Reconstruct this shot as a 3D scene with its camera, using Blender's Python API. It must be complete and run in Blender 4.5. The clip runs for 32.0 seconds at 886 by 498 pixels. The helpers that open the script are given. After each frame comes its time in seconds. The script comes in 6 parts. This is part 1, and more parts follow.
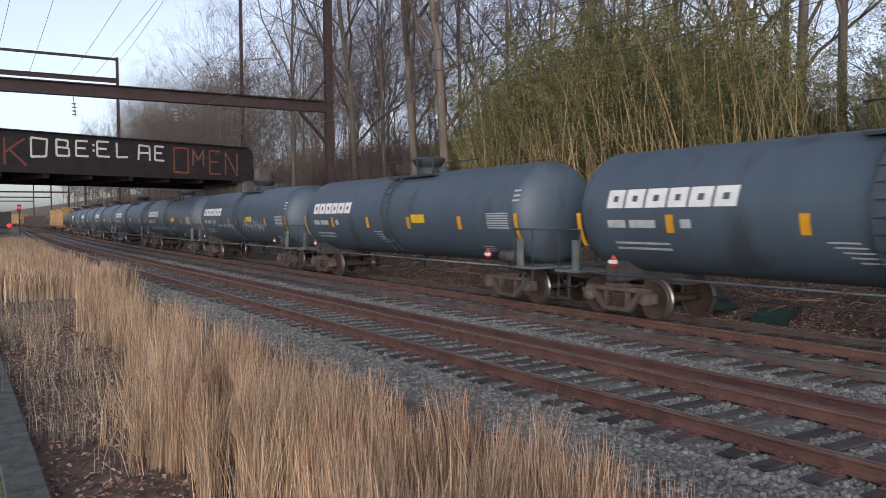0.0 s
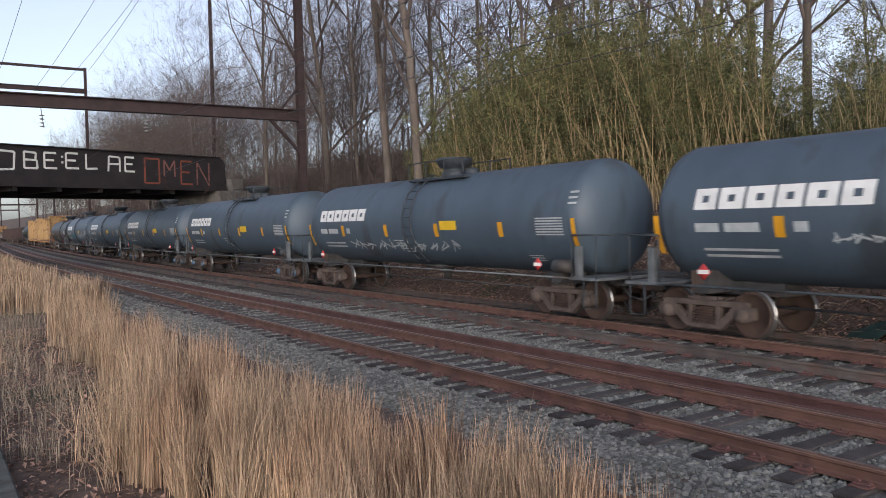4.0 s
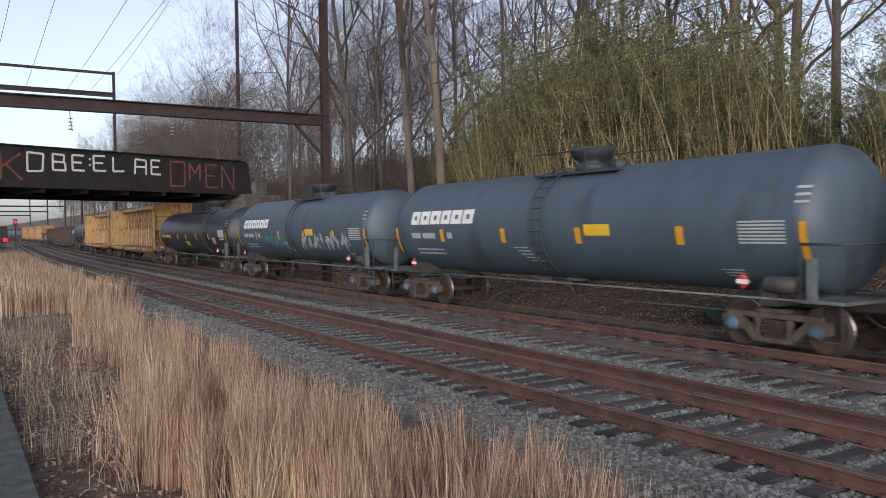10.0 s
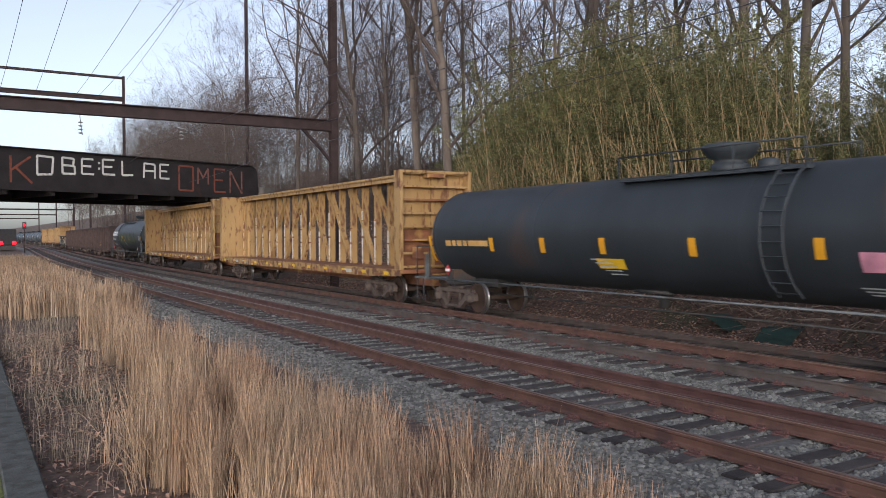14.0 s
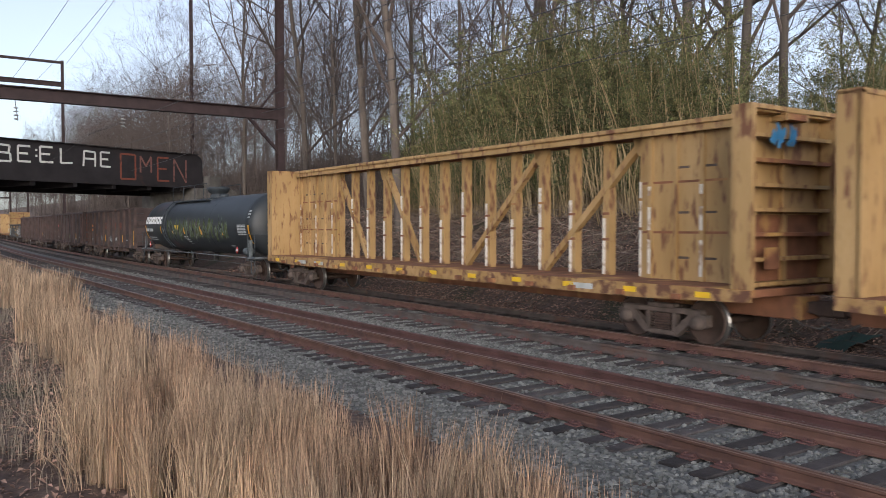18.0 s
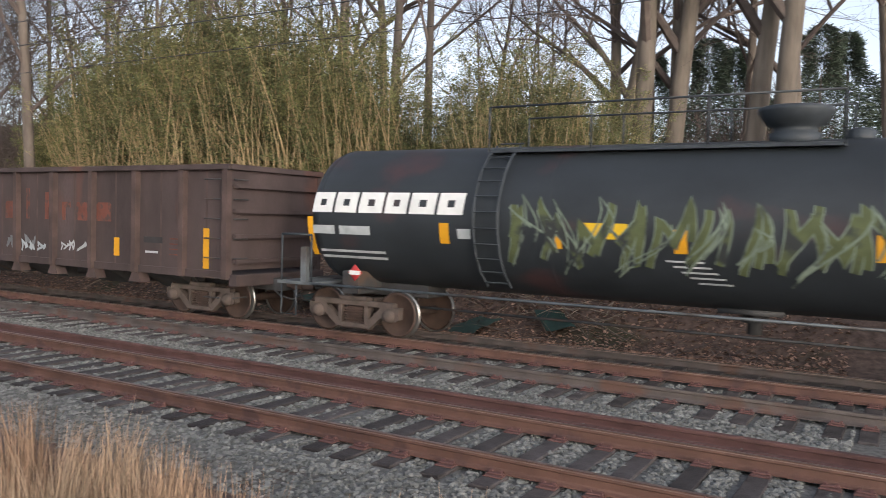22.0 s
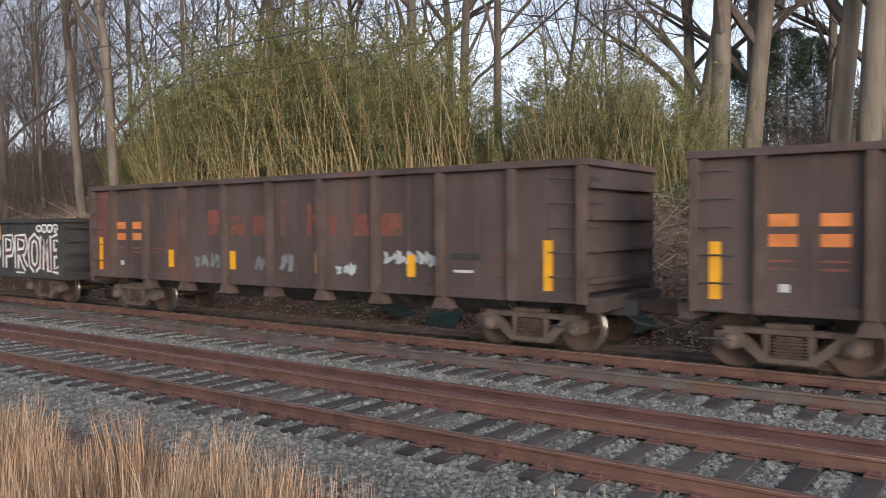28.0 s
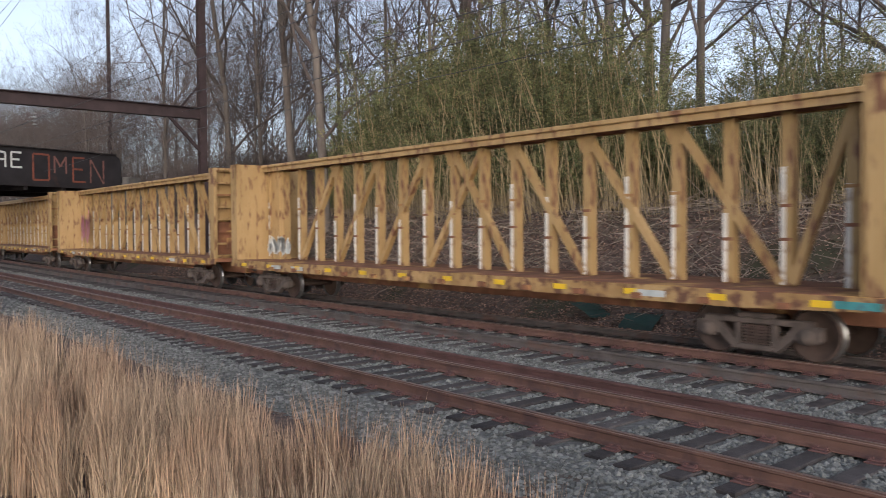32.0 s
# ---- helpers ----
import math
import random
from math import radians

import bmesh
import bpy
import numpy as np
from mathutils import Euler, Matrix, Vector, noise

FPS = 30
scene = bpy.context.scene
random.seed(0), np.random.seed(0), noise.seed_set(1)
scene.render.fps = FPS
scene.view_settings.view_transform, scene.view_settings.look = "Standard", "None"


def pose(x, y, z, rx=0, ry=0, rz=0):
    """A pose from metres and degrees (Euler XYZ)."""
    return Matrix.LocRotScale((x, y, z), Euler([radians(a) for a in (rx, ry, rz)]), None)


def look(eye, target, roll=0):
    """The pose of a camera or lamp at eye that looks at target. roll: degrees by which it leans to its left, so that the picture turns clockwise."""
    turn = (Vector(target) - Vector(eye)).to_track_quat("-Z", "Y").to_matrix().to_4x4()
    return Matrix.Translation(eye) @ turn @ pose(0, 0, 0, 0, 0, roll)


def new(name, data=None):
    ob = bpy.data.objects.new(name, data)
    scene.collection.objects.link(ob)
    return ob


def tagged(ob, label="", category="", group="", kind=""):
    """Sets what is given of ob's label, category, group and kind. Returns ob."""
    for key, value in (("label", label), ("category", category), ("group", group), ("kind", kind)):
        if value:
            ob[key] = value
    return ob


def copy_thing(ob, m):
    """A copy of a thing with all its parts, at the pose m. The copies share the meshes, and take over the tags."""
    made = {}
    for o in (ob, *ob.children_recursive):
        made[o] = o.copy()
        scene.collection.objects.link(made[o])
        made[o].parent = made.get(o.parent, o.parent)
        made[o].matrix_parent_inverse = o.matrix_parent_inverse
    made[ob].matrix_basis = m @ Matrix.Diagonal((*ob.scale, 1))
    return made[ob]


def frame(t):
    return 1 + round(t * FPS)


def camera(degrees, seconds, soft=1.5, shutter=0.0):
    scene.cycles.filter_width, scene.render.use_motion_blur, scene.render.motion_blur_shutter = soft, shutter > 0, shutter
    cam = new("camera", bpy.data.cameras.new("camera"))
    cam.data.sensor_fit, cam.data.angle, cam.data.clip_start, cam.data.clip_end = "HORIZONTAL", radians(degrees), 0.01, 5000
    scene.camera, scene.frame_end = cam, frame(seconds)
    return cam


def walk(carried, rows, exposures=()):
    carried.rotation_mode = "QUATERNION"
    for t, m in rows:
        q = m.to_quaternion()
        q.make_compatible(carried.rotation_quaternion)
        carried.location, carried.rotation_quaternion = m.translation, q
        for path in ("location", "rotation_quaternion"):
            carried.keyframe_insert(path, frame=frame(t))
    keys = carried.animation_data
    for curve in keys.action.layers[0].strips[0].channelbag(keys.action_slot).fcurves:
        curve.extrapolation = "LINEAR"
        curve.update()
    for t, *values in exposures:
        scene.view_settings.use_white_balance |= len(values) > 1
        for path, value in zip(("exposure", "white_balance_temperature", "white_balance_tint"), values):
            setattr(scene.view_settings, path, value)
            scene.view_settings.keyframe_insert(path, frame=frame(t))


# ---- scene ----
# Rail tops lie at z = 0; y runs along the tracks towards the bridge, x towards the train.
cam = camera(57.45, 32.0, soft=0.7, shutter=0.25)
PATH = [
    (0, -31.95, -2.28, 0.45, -0.00, 0.02, -0.00),
    (0.5, -32.21, -2.17, 0.54, -0.01, 0.01, 0.00),
    (1, -32.57, -2.09, 0.69, -0.01, -0.00, 0.00),
    (1.5, -32.96, -2.01, 0.70, 0.00, 0.01, 0.01),
    (2, -33.28, -1.88, 0.81, -0.02, -0.02, 0.02),
    (2.5, -33.39, -1.75, 1.09, -0.01, -0.02, 0.02),
    (3, -33.63, -1.69, 1.22, -0.01, -0.02, 0.03),
    (3.5, -33.72, -1.78, 1.33, -0.03, -0.02, 0.02),
    (5.5, -33.90, -1.90, 1.30, -0.02, -0.03, 0.04),
    (6, -34.02, -1.90, 1.39, -0.02, -0.01, 0.04),
    (6.5, -34.08, -1.91, 1.44, -0.00, 0.01, 0.01),
    (7, -34.01, -1.72, 1.39, -0.01, 0.00, 0.03),
    (7.5, -33.82, -1.50, 1.20, -0.01, -0.00, 0.02),
    (8, -33.53, -1.40, 1.12, 0.00, -0.01, 0.01),
    (8.5, -33.11, -1.39, 1.08, -0.01, -0.01, 0.03),
    (9, -32.73, -1.37, 0.97, -0.01, 0.00, 0.02),
    (9.5, -32.43, -1.44, 0.85, -0.00, 0.01, 0.01),
    (10, -32.17, -1.43, 0.76, 0.01, 0.01, 0.02),
    (10.5, -32.07, -1.32, 0.67, 0.01, 0.01, 0.01),
    (11, -32.13, -1.51, 0.57, -0.02, 0.00, 0.02),
    (11.5, -32.19, -1.55, 0.37, -0.00, 0.02, 0.00),
    (12, -32.17, -1.43, 0.40, -0.01, 0.01, -0.00),
    (12.5, -31.99, -1.23, 0.31, -0.01, 0.01, -0.00),
    (13, -31.76, -1.11, 0.32, -0.00, 0.00, -0.00),
    (13.5, -31.67, -1.05, 0.33, -0.02, -0.00, 0.01),
    (15.5, -32.28, -0.79, 0.16, -0.02, -0.04, 0.02),
    (16, -33.09, -0.94, 0.01, 0.01, -0.02, 0.01),
    (16.5, -33.61, -0.90, 0.15, 0.02, -0.02, 0.01),
    (17, -33.87, -1.11, 0.21, 0.03, -0.02, 0.01),
    (17.5, -34.29, -1.39, 0.17, 0.02, -0.03, 0.02),
    (18, -35.28, -1.67, 0.09, 0.03, -0.04, 0.03),
    (18.5, -36.52, -1.76, 0.00, 0.03, -0.05, 0.03),
    (19, -36.95, -1.74, -0.05, 0.02, -0.03, 0.02),
    (19.5, -37.09, -1.87, -0.12, 0.01, -0.03, 0.02),
    (20, -37.21, -1.99, -0.25, 0.00, -0.03, 0.02),
    (20.5, -37.42, -2.14, -0.29, -0.00, -0.06, 0.02),
    (21, -39.23, -2.33, -0.49, 0.04, -0.04, 0.02),
    (21.5, -50.46, -2.41, -1.28, 0.01, -0.13, 0.05),
    (22, -58.99, -2.16, -1.47, 0.05, -0.21, 0.07),
    (22.5, -62.30, -1.98, -1.12, 0.12, -0.16, 0.03),
    (23, -59.44, -1.91, -0.51, 0.09, -0.12, 0.04),
    (23.5, -52.99, -2.14, -0.11, 0.07, -0.08, 0.01),
    (24, -48.90, -2.24, -0.13, 0.03, -0.08, 0.03),
    (24.5, -47.89, -2.12, 0.00, 0.06, -0.06, 0.01),
    (25, -47.96, -2.23, 0.19, 0.05, -0.13, 0.04),
    (25.5, -50.14, -2.28, -0.10, 0.07, -0.11, 0.03),
    (27.5, -55.04, -1.77, 0.04, -0.02, -0.01, 0.02),
    (28, -54.21, -1.69, 0.34, -0.01, -0.00, 0.00),
    (28.5, -53.88, -1.76, 0.50, -0.02, -0.01, 0.02),
    (29, -54.50, -2.11, 0.50, 0.01, -0.02, 0.01),
    (29.5, -55.81, -2.26, 0.88, -0.02, -0.04, 0.02),
    (30, -58.93, -2.37, 0.60, 0.03, -0.06, 0.00),
    (30.5, -59.86, -2.44, 0.53, 0.00, -0.05, 0.00),
    (31, -51.49, -1.91, 1.20, 0.06, -0.06, -0.02),
    (31.5, -44.36, -1.50, 0.90, 0.04, -0.02, -0.06),
    (32, -40.35, -1.58, 0.43, 0.10, -0.00, -0.03),
]
walk(cam, [(t, pose(dx, dy, 2.33 + dz, 90 + p, r, yaw)) for t, yaw, p, r, dx, dy, dz in PATH],
     [(0.0, 0.53, 6360, 14.5), (15.0, 0.53, 6360, 14.5), (17.0, 0.55, 6330, 12.5), (20.5, 0.6, 6330, 12.5), (22.0, 0.99, 6720, 12), (31.0, 0.99, 6700, 12), (32.0, 0.62, 6320, 12)])

# ---- light: clear sky after sunset, soft and shadowless ----
world = bpy.data.worlds.new("world")
scene.world = world
world.use_nodes = True
wn = world.node_tree.nodes
sky = wn.new("ShaderNodeTexSky")
sky.sky_type, sky.sun_disc = "NISHITA", False
sky.sun_elevation, sky.sun_rotation = radians(14), radians(215)
sky.altitude, sky.air_density, sky.dust_density, sky.ozone_density = 50, 0.8, 2.2, 2.0
sky_tone = wn.new("ShaderNodeHueSaturation")  # desaturates the sky colour and raises its value a little
sky_tone.inputs["Saturation"].default_value, sky_tone.inputs["Value"].default_value = 0.55, 1.15
world.node_tree.links.new(sky.outputs[0], sky_tone.inputs["Color"])
world.node_tree.links.new(sky_tone.outputs[0], wn["Background"].inputs[0])
wn["Background"].inputs[1].default_value = 0.15
sun = new("sun", bpy.data.lights.new("sun", "SUN"))
sun.data.energy, sun.data.angle, sun.data.color = 0.1, radians(40), (1.0, 0.93, 0.88)
sun.matrix_world = look((-28, -40, 14), (0, 0, 0))

# ---- materials ----
def material(name, base, rough=0.7, metal=0.0, vary=0.25, size=3.0, tint=None, fine=40.0, bump=0.15, stain=None,
             stain_at=0.55, stain_size=1.2, streak=1.0, per_object=0.0, island=0.0, emit=0.0):
    """Colour with large stains, medium mottling and fine grain; bump from the grain."""
    m = bpy.data.materials.new(name)
    m.use_nodes = True
    nt = m.node_tree
    n, ln = nt.nodes, nt.links.new
    b = n["Principled BSDF"]
    tc = n.new("ShaderNodeTexCoord")
    mp = n.new("ShaderNodeMapping")
    mp.inputs["Scale"].default_value = (1, 1, streak)
    ln(tc.outputs["Object"], mp.inputs[0])

    def noise_at(scale, detail=5.0):
        t = n.new("ShaderNodeTexNoise")
        t.inputs["Scale"].default_value, t.inputs["Detail"].default_value = scale, detail
        ln(mp.outputs[0], t.inputs["Vector"])
        return t.outputs["Fac"]

    def mix(fac, a, c):
        x = n.new("ShaderNodeMix")
        x.data_type = "RGBA"
        for sock, v in ((x.inputs[0], fac), (x.inputs[6], a), (x.inputs[7], c)):
            if isinstance(v, bpy.types.NodeSocket):
                ln(v, sock)
            elif isinstance(v, (int, float)):
                sock.default_value = v
            else:
                sock.default_value = (*v, 1)
        return x.outputs[2]

    def ramp(v, lo, hi):
        r = n.new("ShaderNodeMapRange")
        r.inputs[1].default_value, r.inputs[2].default_value = lo, hi
        ln(v, r.inputs[0])
        return r.outputs[0]

    other = tint or tuple(min(1, c * (1 + vary * 1.6)) for c in base)
    dark = tuple(c * (1 - vary) for c in base)
    col = mix(ramp(noise_at(size), 0.3, 0.7), dark, other)
    col = mix(ramp(noise_at(fine, 3.0), 0.35, 0.75), col, mix(0.5, col, base))
    if stain:
        col = mix(ramp(noise_at(stain_size, 6.0), stain_at, stain_at + 0.12), col, stain)
    for amount, kind, socket in ((per_object, "ShaderNodeObjectInfo", "Random"), (island, "ShaderNodeNewGeometry", "Random Per Island")):
        if not amount:
            continue
        src = n.new(kind).outputs[socket]
        h = n.new("ShaderNodeHueSaturation")
        r = n.new("ShaderNodeMapRange")
        r.inputs[3].default_value, r.inputs[4].default_value = 1 - amount, 1 + amount
        ln(src, r.inputs[0])
        ln(r.outputs[0], h.inputs["Value"])
        ln(col, h.inputs["Color"])
        col = h.outputs[0]
    ln(col, b.inputs["Base Color"])
    b.inputs["Roughness"].default_value, b.inputs["Metallic"].default_value = rough, metal
    if bump:
        bp = n.new("ShaderNodeBump")
        bp.inputs["Strength"].default_value, bp.inputs["Distance"].default_value = bump, 0.02
        ln(noise_at(fine * 0.7, 4.0), bp.inputs["Height"])
        ln(bp.outputs[0], b.inputs["Normal"])
    if emit:
        ln(col, b.inputs["Emission Color"])
        b.inputs["Emission Strength"].default_value = emit
    return m


M_BALLAST = material("ballast_bed", (0.125, 0.122, 0.115), 0.9, vary=0.45, size=14, fine=28, bump=1.0, stain=(0.10, 0.075, 0.06), stain_at=0.6)
M_STONE = material("ballast_stone", (0.165, 0.166, 0.155), 0.9, vary=0.3, size=6, fine=60, bump=0.3, island=0.42)
M_TIE = material("tie_timber", (0.048, 0.039, 0.038), 0.9, vary=0.45, size=4, fine=50, bump=0.6, tint=(0.10, 0.086, 0.084), per_object=0.35)
M_RAIL = material("rail_rust", (0.122, 0.062, 0.046), 0.75, vary=0.3, size=2, fine=60, bump=0.2, stain=(0.085, 0.045, 0.04), stain_size=2.5)
M_RAILTOP = material("rail_running_face", (0.25, 0.18, 0.155), 0.45, 0.5, vary=0.25, size=3, fine=60, bump=0.05)
M_OLDRAIL = material("old_rail", (0.088, 0.072, 0.066), 0.8, vary=0.35, size=2, fine=50, bump=0.2, stain=(0.12, 0.066, 0.05))
M_SPARE = material("spare_rail_rust", (0.105, 0.050, 0.044), 0.85, vary=0.3, size=2, fine=50, bump=0.2)
M_LITTER = material("leaf_litter", (0.125, 0.082, 0.064), 0.95, vary=0.5, size=7, fine=24, bump=1.0, tint=(0.23, 0.155, 0.12), stain=(0.075, 0.07, 0.04), stain_size=0.4)
M_LEAF = material("dead_leaf", (0.31, 0.195, 0.145), 0.9, vary=0.3, size=5, fine=30, bump=0.1, island=0.65)
M_CONCRETE = material("kerb_concrete", (0.085, 0.088, 0.083), 0.9, vary=0.35, size=5, fine=45, bump=0.6, stain=(0.055, 0.06, 0.045), stain_at=0.52, stain_size=4)
M_ABUT = material("abutment_concrete", (0.12, 0.112, 0.105), 0.9, vary=0.3, size=1.5, fine=30, bump=0.4, stain=(0.09, 0.08, 0.075))
M_MOSS = material("mossy_turf", (0.115, 0.125, 0.035), 0.95, vary=0.5, size=12, fine=50, bump=1.0, stain=(0.16, 0.13, 0.09), stain_at=0.55, stain_size=6)
M_GIRDER = material("girder_steel", (0.020, 0.017, 0.019), 0.75, vary=0.35, size=1.2, fine=30, bump=0.2, stain=(0.06, 0.028, 0.022), stain_at=0.62, stain_size=0.8)
M_POLE = material("pole_rust", (0.034, 0.020, 0.021), 0.75, vary=0.3, size=2, fine=30, bump=0.2)
M_WIRE = material("wire", (0.05, 0.05, 0.055), 0.6, bump=0)
M_INSUL = material("insulator", (0.28, 0.28, 0.27), 0.3, bump=0)
M_WHITEPAINT = material("white_spray", (0.62, 0.63, 0.60), 0.8, vary=0.15, fine=25, bump=0.1, stain=(0.35, 0.33, 0.32), stain_at=0.6, stain_size=3)
M_ORANGEPAINT = material("orange_spray", (0.21, 0.065, 0.04), 0.8, vary=0.3, fine=25, bump=0.1, stain=(0.10, 0.04, 0.03), stain_at=0.52, stain_size=3)
M_DULLPAINT = material("faded_spray", (0.20, 0.095, 0.08), 0.8, vary=0.3, fine=25, bump=0.1, stain=(0.09, 0.045, 0.04), stain_at=0.52, stain_size=3)
M_BARK = material("bark", (0.112, 0.090, 0.076), 0.95, vary=0.3, size=3, fine=18, bump=0.8, streak=0.25, tint=(0.175, 0.145, 0.125), per_object=0.35)
# paler species, with the open sky's light on these trunks put in the colour
M_BARKSKYLIT = material("pale_skylit_bark", (0.175, 0.145, 0.118), 0.95, vary=0.35, size=3, fine=14, bump=1.0, streak=0.2, tint=(0.25, 0.21, 0.175), stain=(0.11, 0.10, 0.075), per_object=0.2)
M_TWIG = material("twig", (0.104, 0.082, 0.073), 0.95, vary=0.2, bump=0, per_object=0.3)
M_BLEAF = material("bamboo_leaf", (0.046, 0.082, 0.030), 0.7, vary=0.3, size=0.8, bump=0, tint=(0.255, 0.222, 0.088), island=0.45, per_object=0.35)
M_CULM = material("bamboo_culm", (0.29, 0.205, 0.105), 0.6, vary=0.3, size=2, bump=0, tint=(0.44, 0.33, 0.185), island=0.35)
M_VINE = material("pale_vine_leaf", (0.19, 0.19, 0.105), 0.9, vary=0.35, size=1.5, bump=0, tint=(0.30, 0.285, 0.185), island=0.45)
M_EVERGREEN = material("evergreen", (0.088, 0.118, 0.085), 0.8, vary=0.35, size=1, bump=0, island=0.5)
M_GRASS = material("dry_grass", (0.39, 0.243, 0.156), 0.85, vary=0.25, size=1.2, bump=0, tint=(0.545, 0.385, 0.26), island=0.6)
M_PALEGRASS = material("pale_dry_grass", (0.39, 0.262, 0.172), 0.85, vary=0.25, size=1.2, bump=0, tint=(0.53, 0.40, 0.28), island=0.55)
M_WEED = material("grey_weed", (0.25, 0.205, 0.155), 0.9, vary=0.3, bump=0, island=0.45)
M_BRUSH = material("brushwood", (0.23, 0.18, 0.14), 0.9, vary=0.3, bump=0, island=0.45)
M_TANK = material("tank_grey_paint", (0.066, 0.094, 0.126), 0.5, vary=0.14, size=0.9, fine=30, bump=0.03, stain=(0.05, 0.064, 0.079), stain_at=0.56, stain_size=0.9, streak=0.3)
M_BLACKTANK = material("tank_black_paint", (0.026, 0.032, 0.038), 0.45, vary=0.2, size=0.8, fine=30, bump=0.04, stain=(0.05, 0.04, 0.04), stain_at=0.6, stain_size=0.7, streak=0.4)
M_RUSTTANK = material("tank_black_rusting", (0.024, 0.029, 0.034), 0.5, vary=0.2, size=0.8, fine=30, bump=0.04, stain=(0.062, 0.034, 0.036), stain_at=0.6, stain_size=0.5, streak=1.6)
M_TAGLINE = material("pale_green_spray", (0.15, 0.19, 0.15), 0.8, vary=0.35, size=2, bump=0, stain=(0.03, 0.035, 0.04), stain_at=0.52, stain_size=2.5)
M_FRAME = material("underframe", (0.045, 0.045, 0.047), 0.75, vary=0.35, size=3, fine=30, bump=0.15, stain=(0.09, 0.06, 0.045), stain_at=0.55)
M_FITTING = material("tank_fittings", (0.036, 0.044, 0.052), 0.6, vary=0.25, size=3, fine=30, bump=0.1)
M_STEP = material("galvanised_walkway", (0.115, 0.13, 0.14), 0.6, vary=0.3, fine=50, bump=0.1, stain=(0.07, 0.06, 0.055))
M_TRUCK = material("truck_casting", (0.088, 0.066, 0.056), 0.85, vary=0.35, size=4, fine=40, bump=0.3, stain=(0.05, 0.042, 0.04), stain_at=0.55)
M_WHEEL = material("wheel_steel", (0.072, 0.046, 0.036), 0.7, 0.2, vary=0.3, size=4, fine=30, bump=0.1)
M_TREAD = material("wheel_tread", (0.38, 0.37, 0.36), 0.3, 0.9, vary=0.15, bump=0)
M_CAP = material("bearing_cap_blue", (0.07, 0.13, 0.21), 0.6, vary=0.4, fine=30, bump=0.1, stain=(0.07, 0.055, 0.045), stain_at=0.5)
M_WHITE = material("white_lettering", (0.74, 0.75, 0.74), 0.6, vary=0.08, size=4, bump=0)
M_STENCIL = material("grey_stencil", (0.42, 0.45, 0.46), 0.6, vary=0.15, size=5, bump=0)
M_YELLOW = material("yellow_reflector", (0.66, 0.32, 0.015), 0.5, vary=0.1, bump=0)
M_SIGN = material("yellow_sign", (0.70, 0.45, 0.02), 0.5, vary=0.1, bump=0)
M_RED = material("red_placard", (0.55, 0.05, 0.05), 0.5, vary=0.15, bump=0)
M_CB = material("centerbeam_yellow", (0.395, 0.24, 0.09), 0.6, vary=0.22, size=1.2, fine=25, bump=0.08, tint=(0.485, 0.325, 0.155), stain=(0.17, 0.075, 0.038), stain_at=0.54, stain_size=6, streak=0.28)
M_CBSILL = material("centerbeam_sill", (0.36, 0.205, 0.075), 0.65, vary=0.3, size=2.5, fine=25, bump=0.1, tint=(0.46, 0.30, 0.14), stain=(0.13, 0.058, 0.035), stain_at=0.49, stain_size=4)
M_CBRUST = material("centerbeam_rust", (0.20, 0.085, 0.045), 0.8, vary=0.35, size=2, fine=30, bump=0.15, stain=(0.45, 0.26, 0.09), stain_at=0.56)
M_STRAP = material("strap_white", (0.66, 0.62, 0.56), 0.7, vary=0.2, size=4, fine=20, bump=0.05, stain=(0.32, 0.22, 0.15), stain_at=0.52, stain_size=4)
M_GON = material("gondola_rust", (0.060, 0.043, 0.042), 0.85, vary=0.38, size=0.9, fine=25, bump=0.12, stain=(0.12, 0.055, 0.042), stain_at=0.58, stain_size=0.7, streak=0.4)
M_GONPOST = material("gondola_post_rust", (0.072, 0.048, 0.044), 0.85, vary=0.3, size=2.0, fine=25, bump=0.12, stain=(0.06, 0.042, 0.04), stain_at=0.58)
M_GONMARK = material("orange_marking", (0.50, 0.17, 0.05), 0.8, vary=0.25, bump=0)
M_GONRED = material("gondola_red_oxide", (0.115, 0.048, 0.038), 0.85, vary=0.25, size=1.2, fine=25, bump=0.12)
M_GONORANGE = material("gondola_orange_paint", (0.155, 0.052, 0.036), 0.85, vary=0.3, size=2, fine=20, bump=0.05, stain=(0.072, 0.048, 0.044), stain_at=0.5, stain_size=4)
M_LOW = material("gondola_black", (0.030, 0.030, 0.031), 0.75, vary=0.3, size=1.5, fine=25, bump=0.1, stain=(0.06, 0.05, 0.045), stain_at=0.6)
M_TAN = material("tan_marking", (0.62, 0.36, 0.12), 0.7, vary=0.2, bump=0)
M_TAGCORE = material("dark_red_spray", (0.07, 0.035, 0.045), 0.8, vary=0.3, bump=0)
M_TEAL = material("teal_spray", (0.055, 0.24, 0.25), 0.8, vary=0.3, bump=0, stain=(0.06, 0.11, 0.14), stain_at=0.5, stain_size=3)
M_GREENTAG = material("olive_spray", (0.085, 0.105, 0.045), 0.8, vary=0.3, size=2, bump=0, stain=(0.03, 0.035, 0.035), stain_at=0.52, stain_size=2)
M_OLIVETAG = material("yellow_green_spray", (0.26, 0.25, 0.06), 0.8, vary=0.25, bump=0)
M_BLUETAG = material("blue_spray", (0.05, 0.22, 0.42), 0.8, vary=0.25, bump=0)
M_GREYTAG = material("grey_spray", (0.16, 0.18, 0.19), 0.8, vary=0.25, bump=0)
M_BLUEWHITE = material("pale_blue_spray", (0.38, 0.43, 0.45), 0.8, vary=0.2, bump=0)
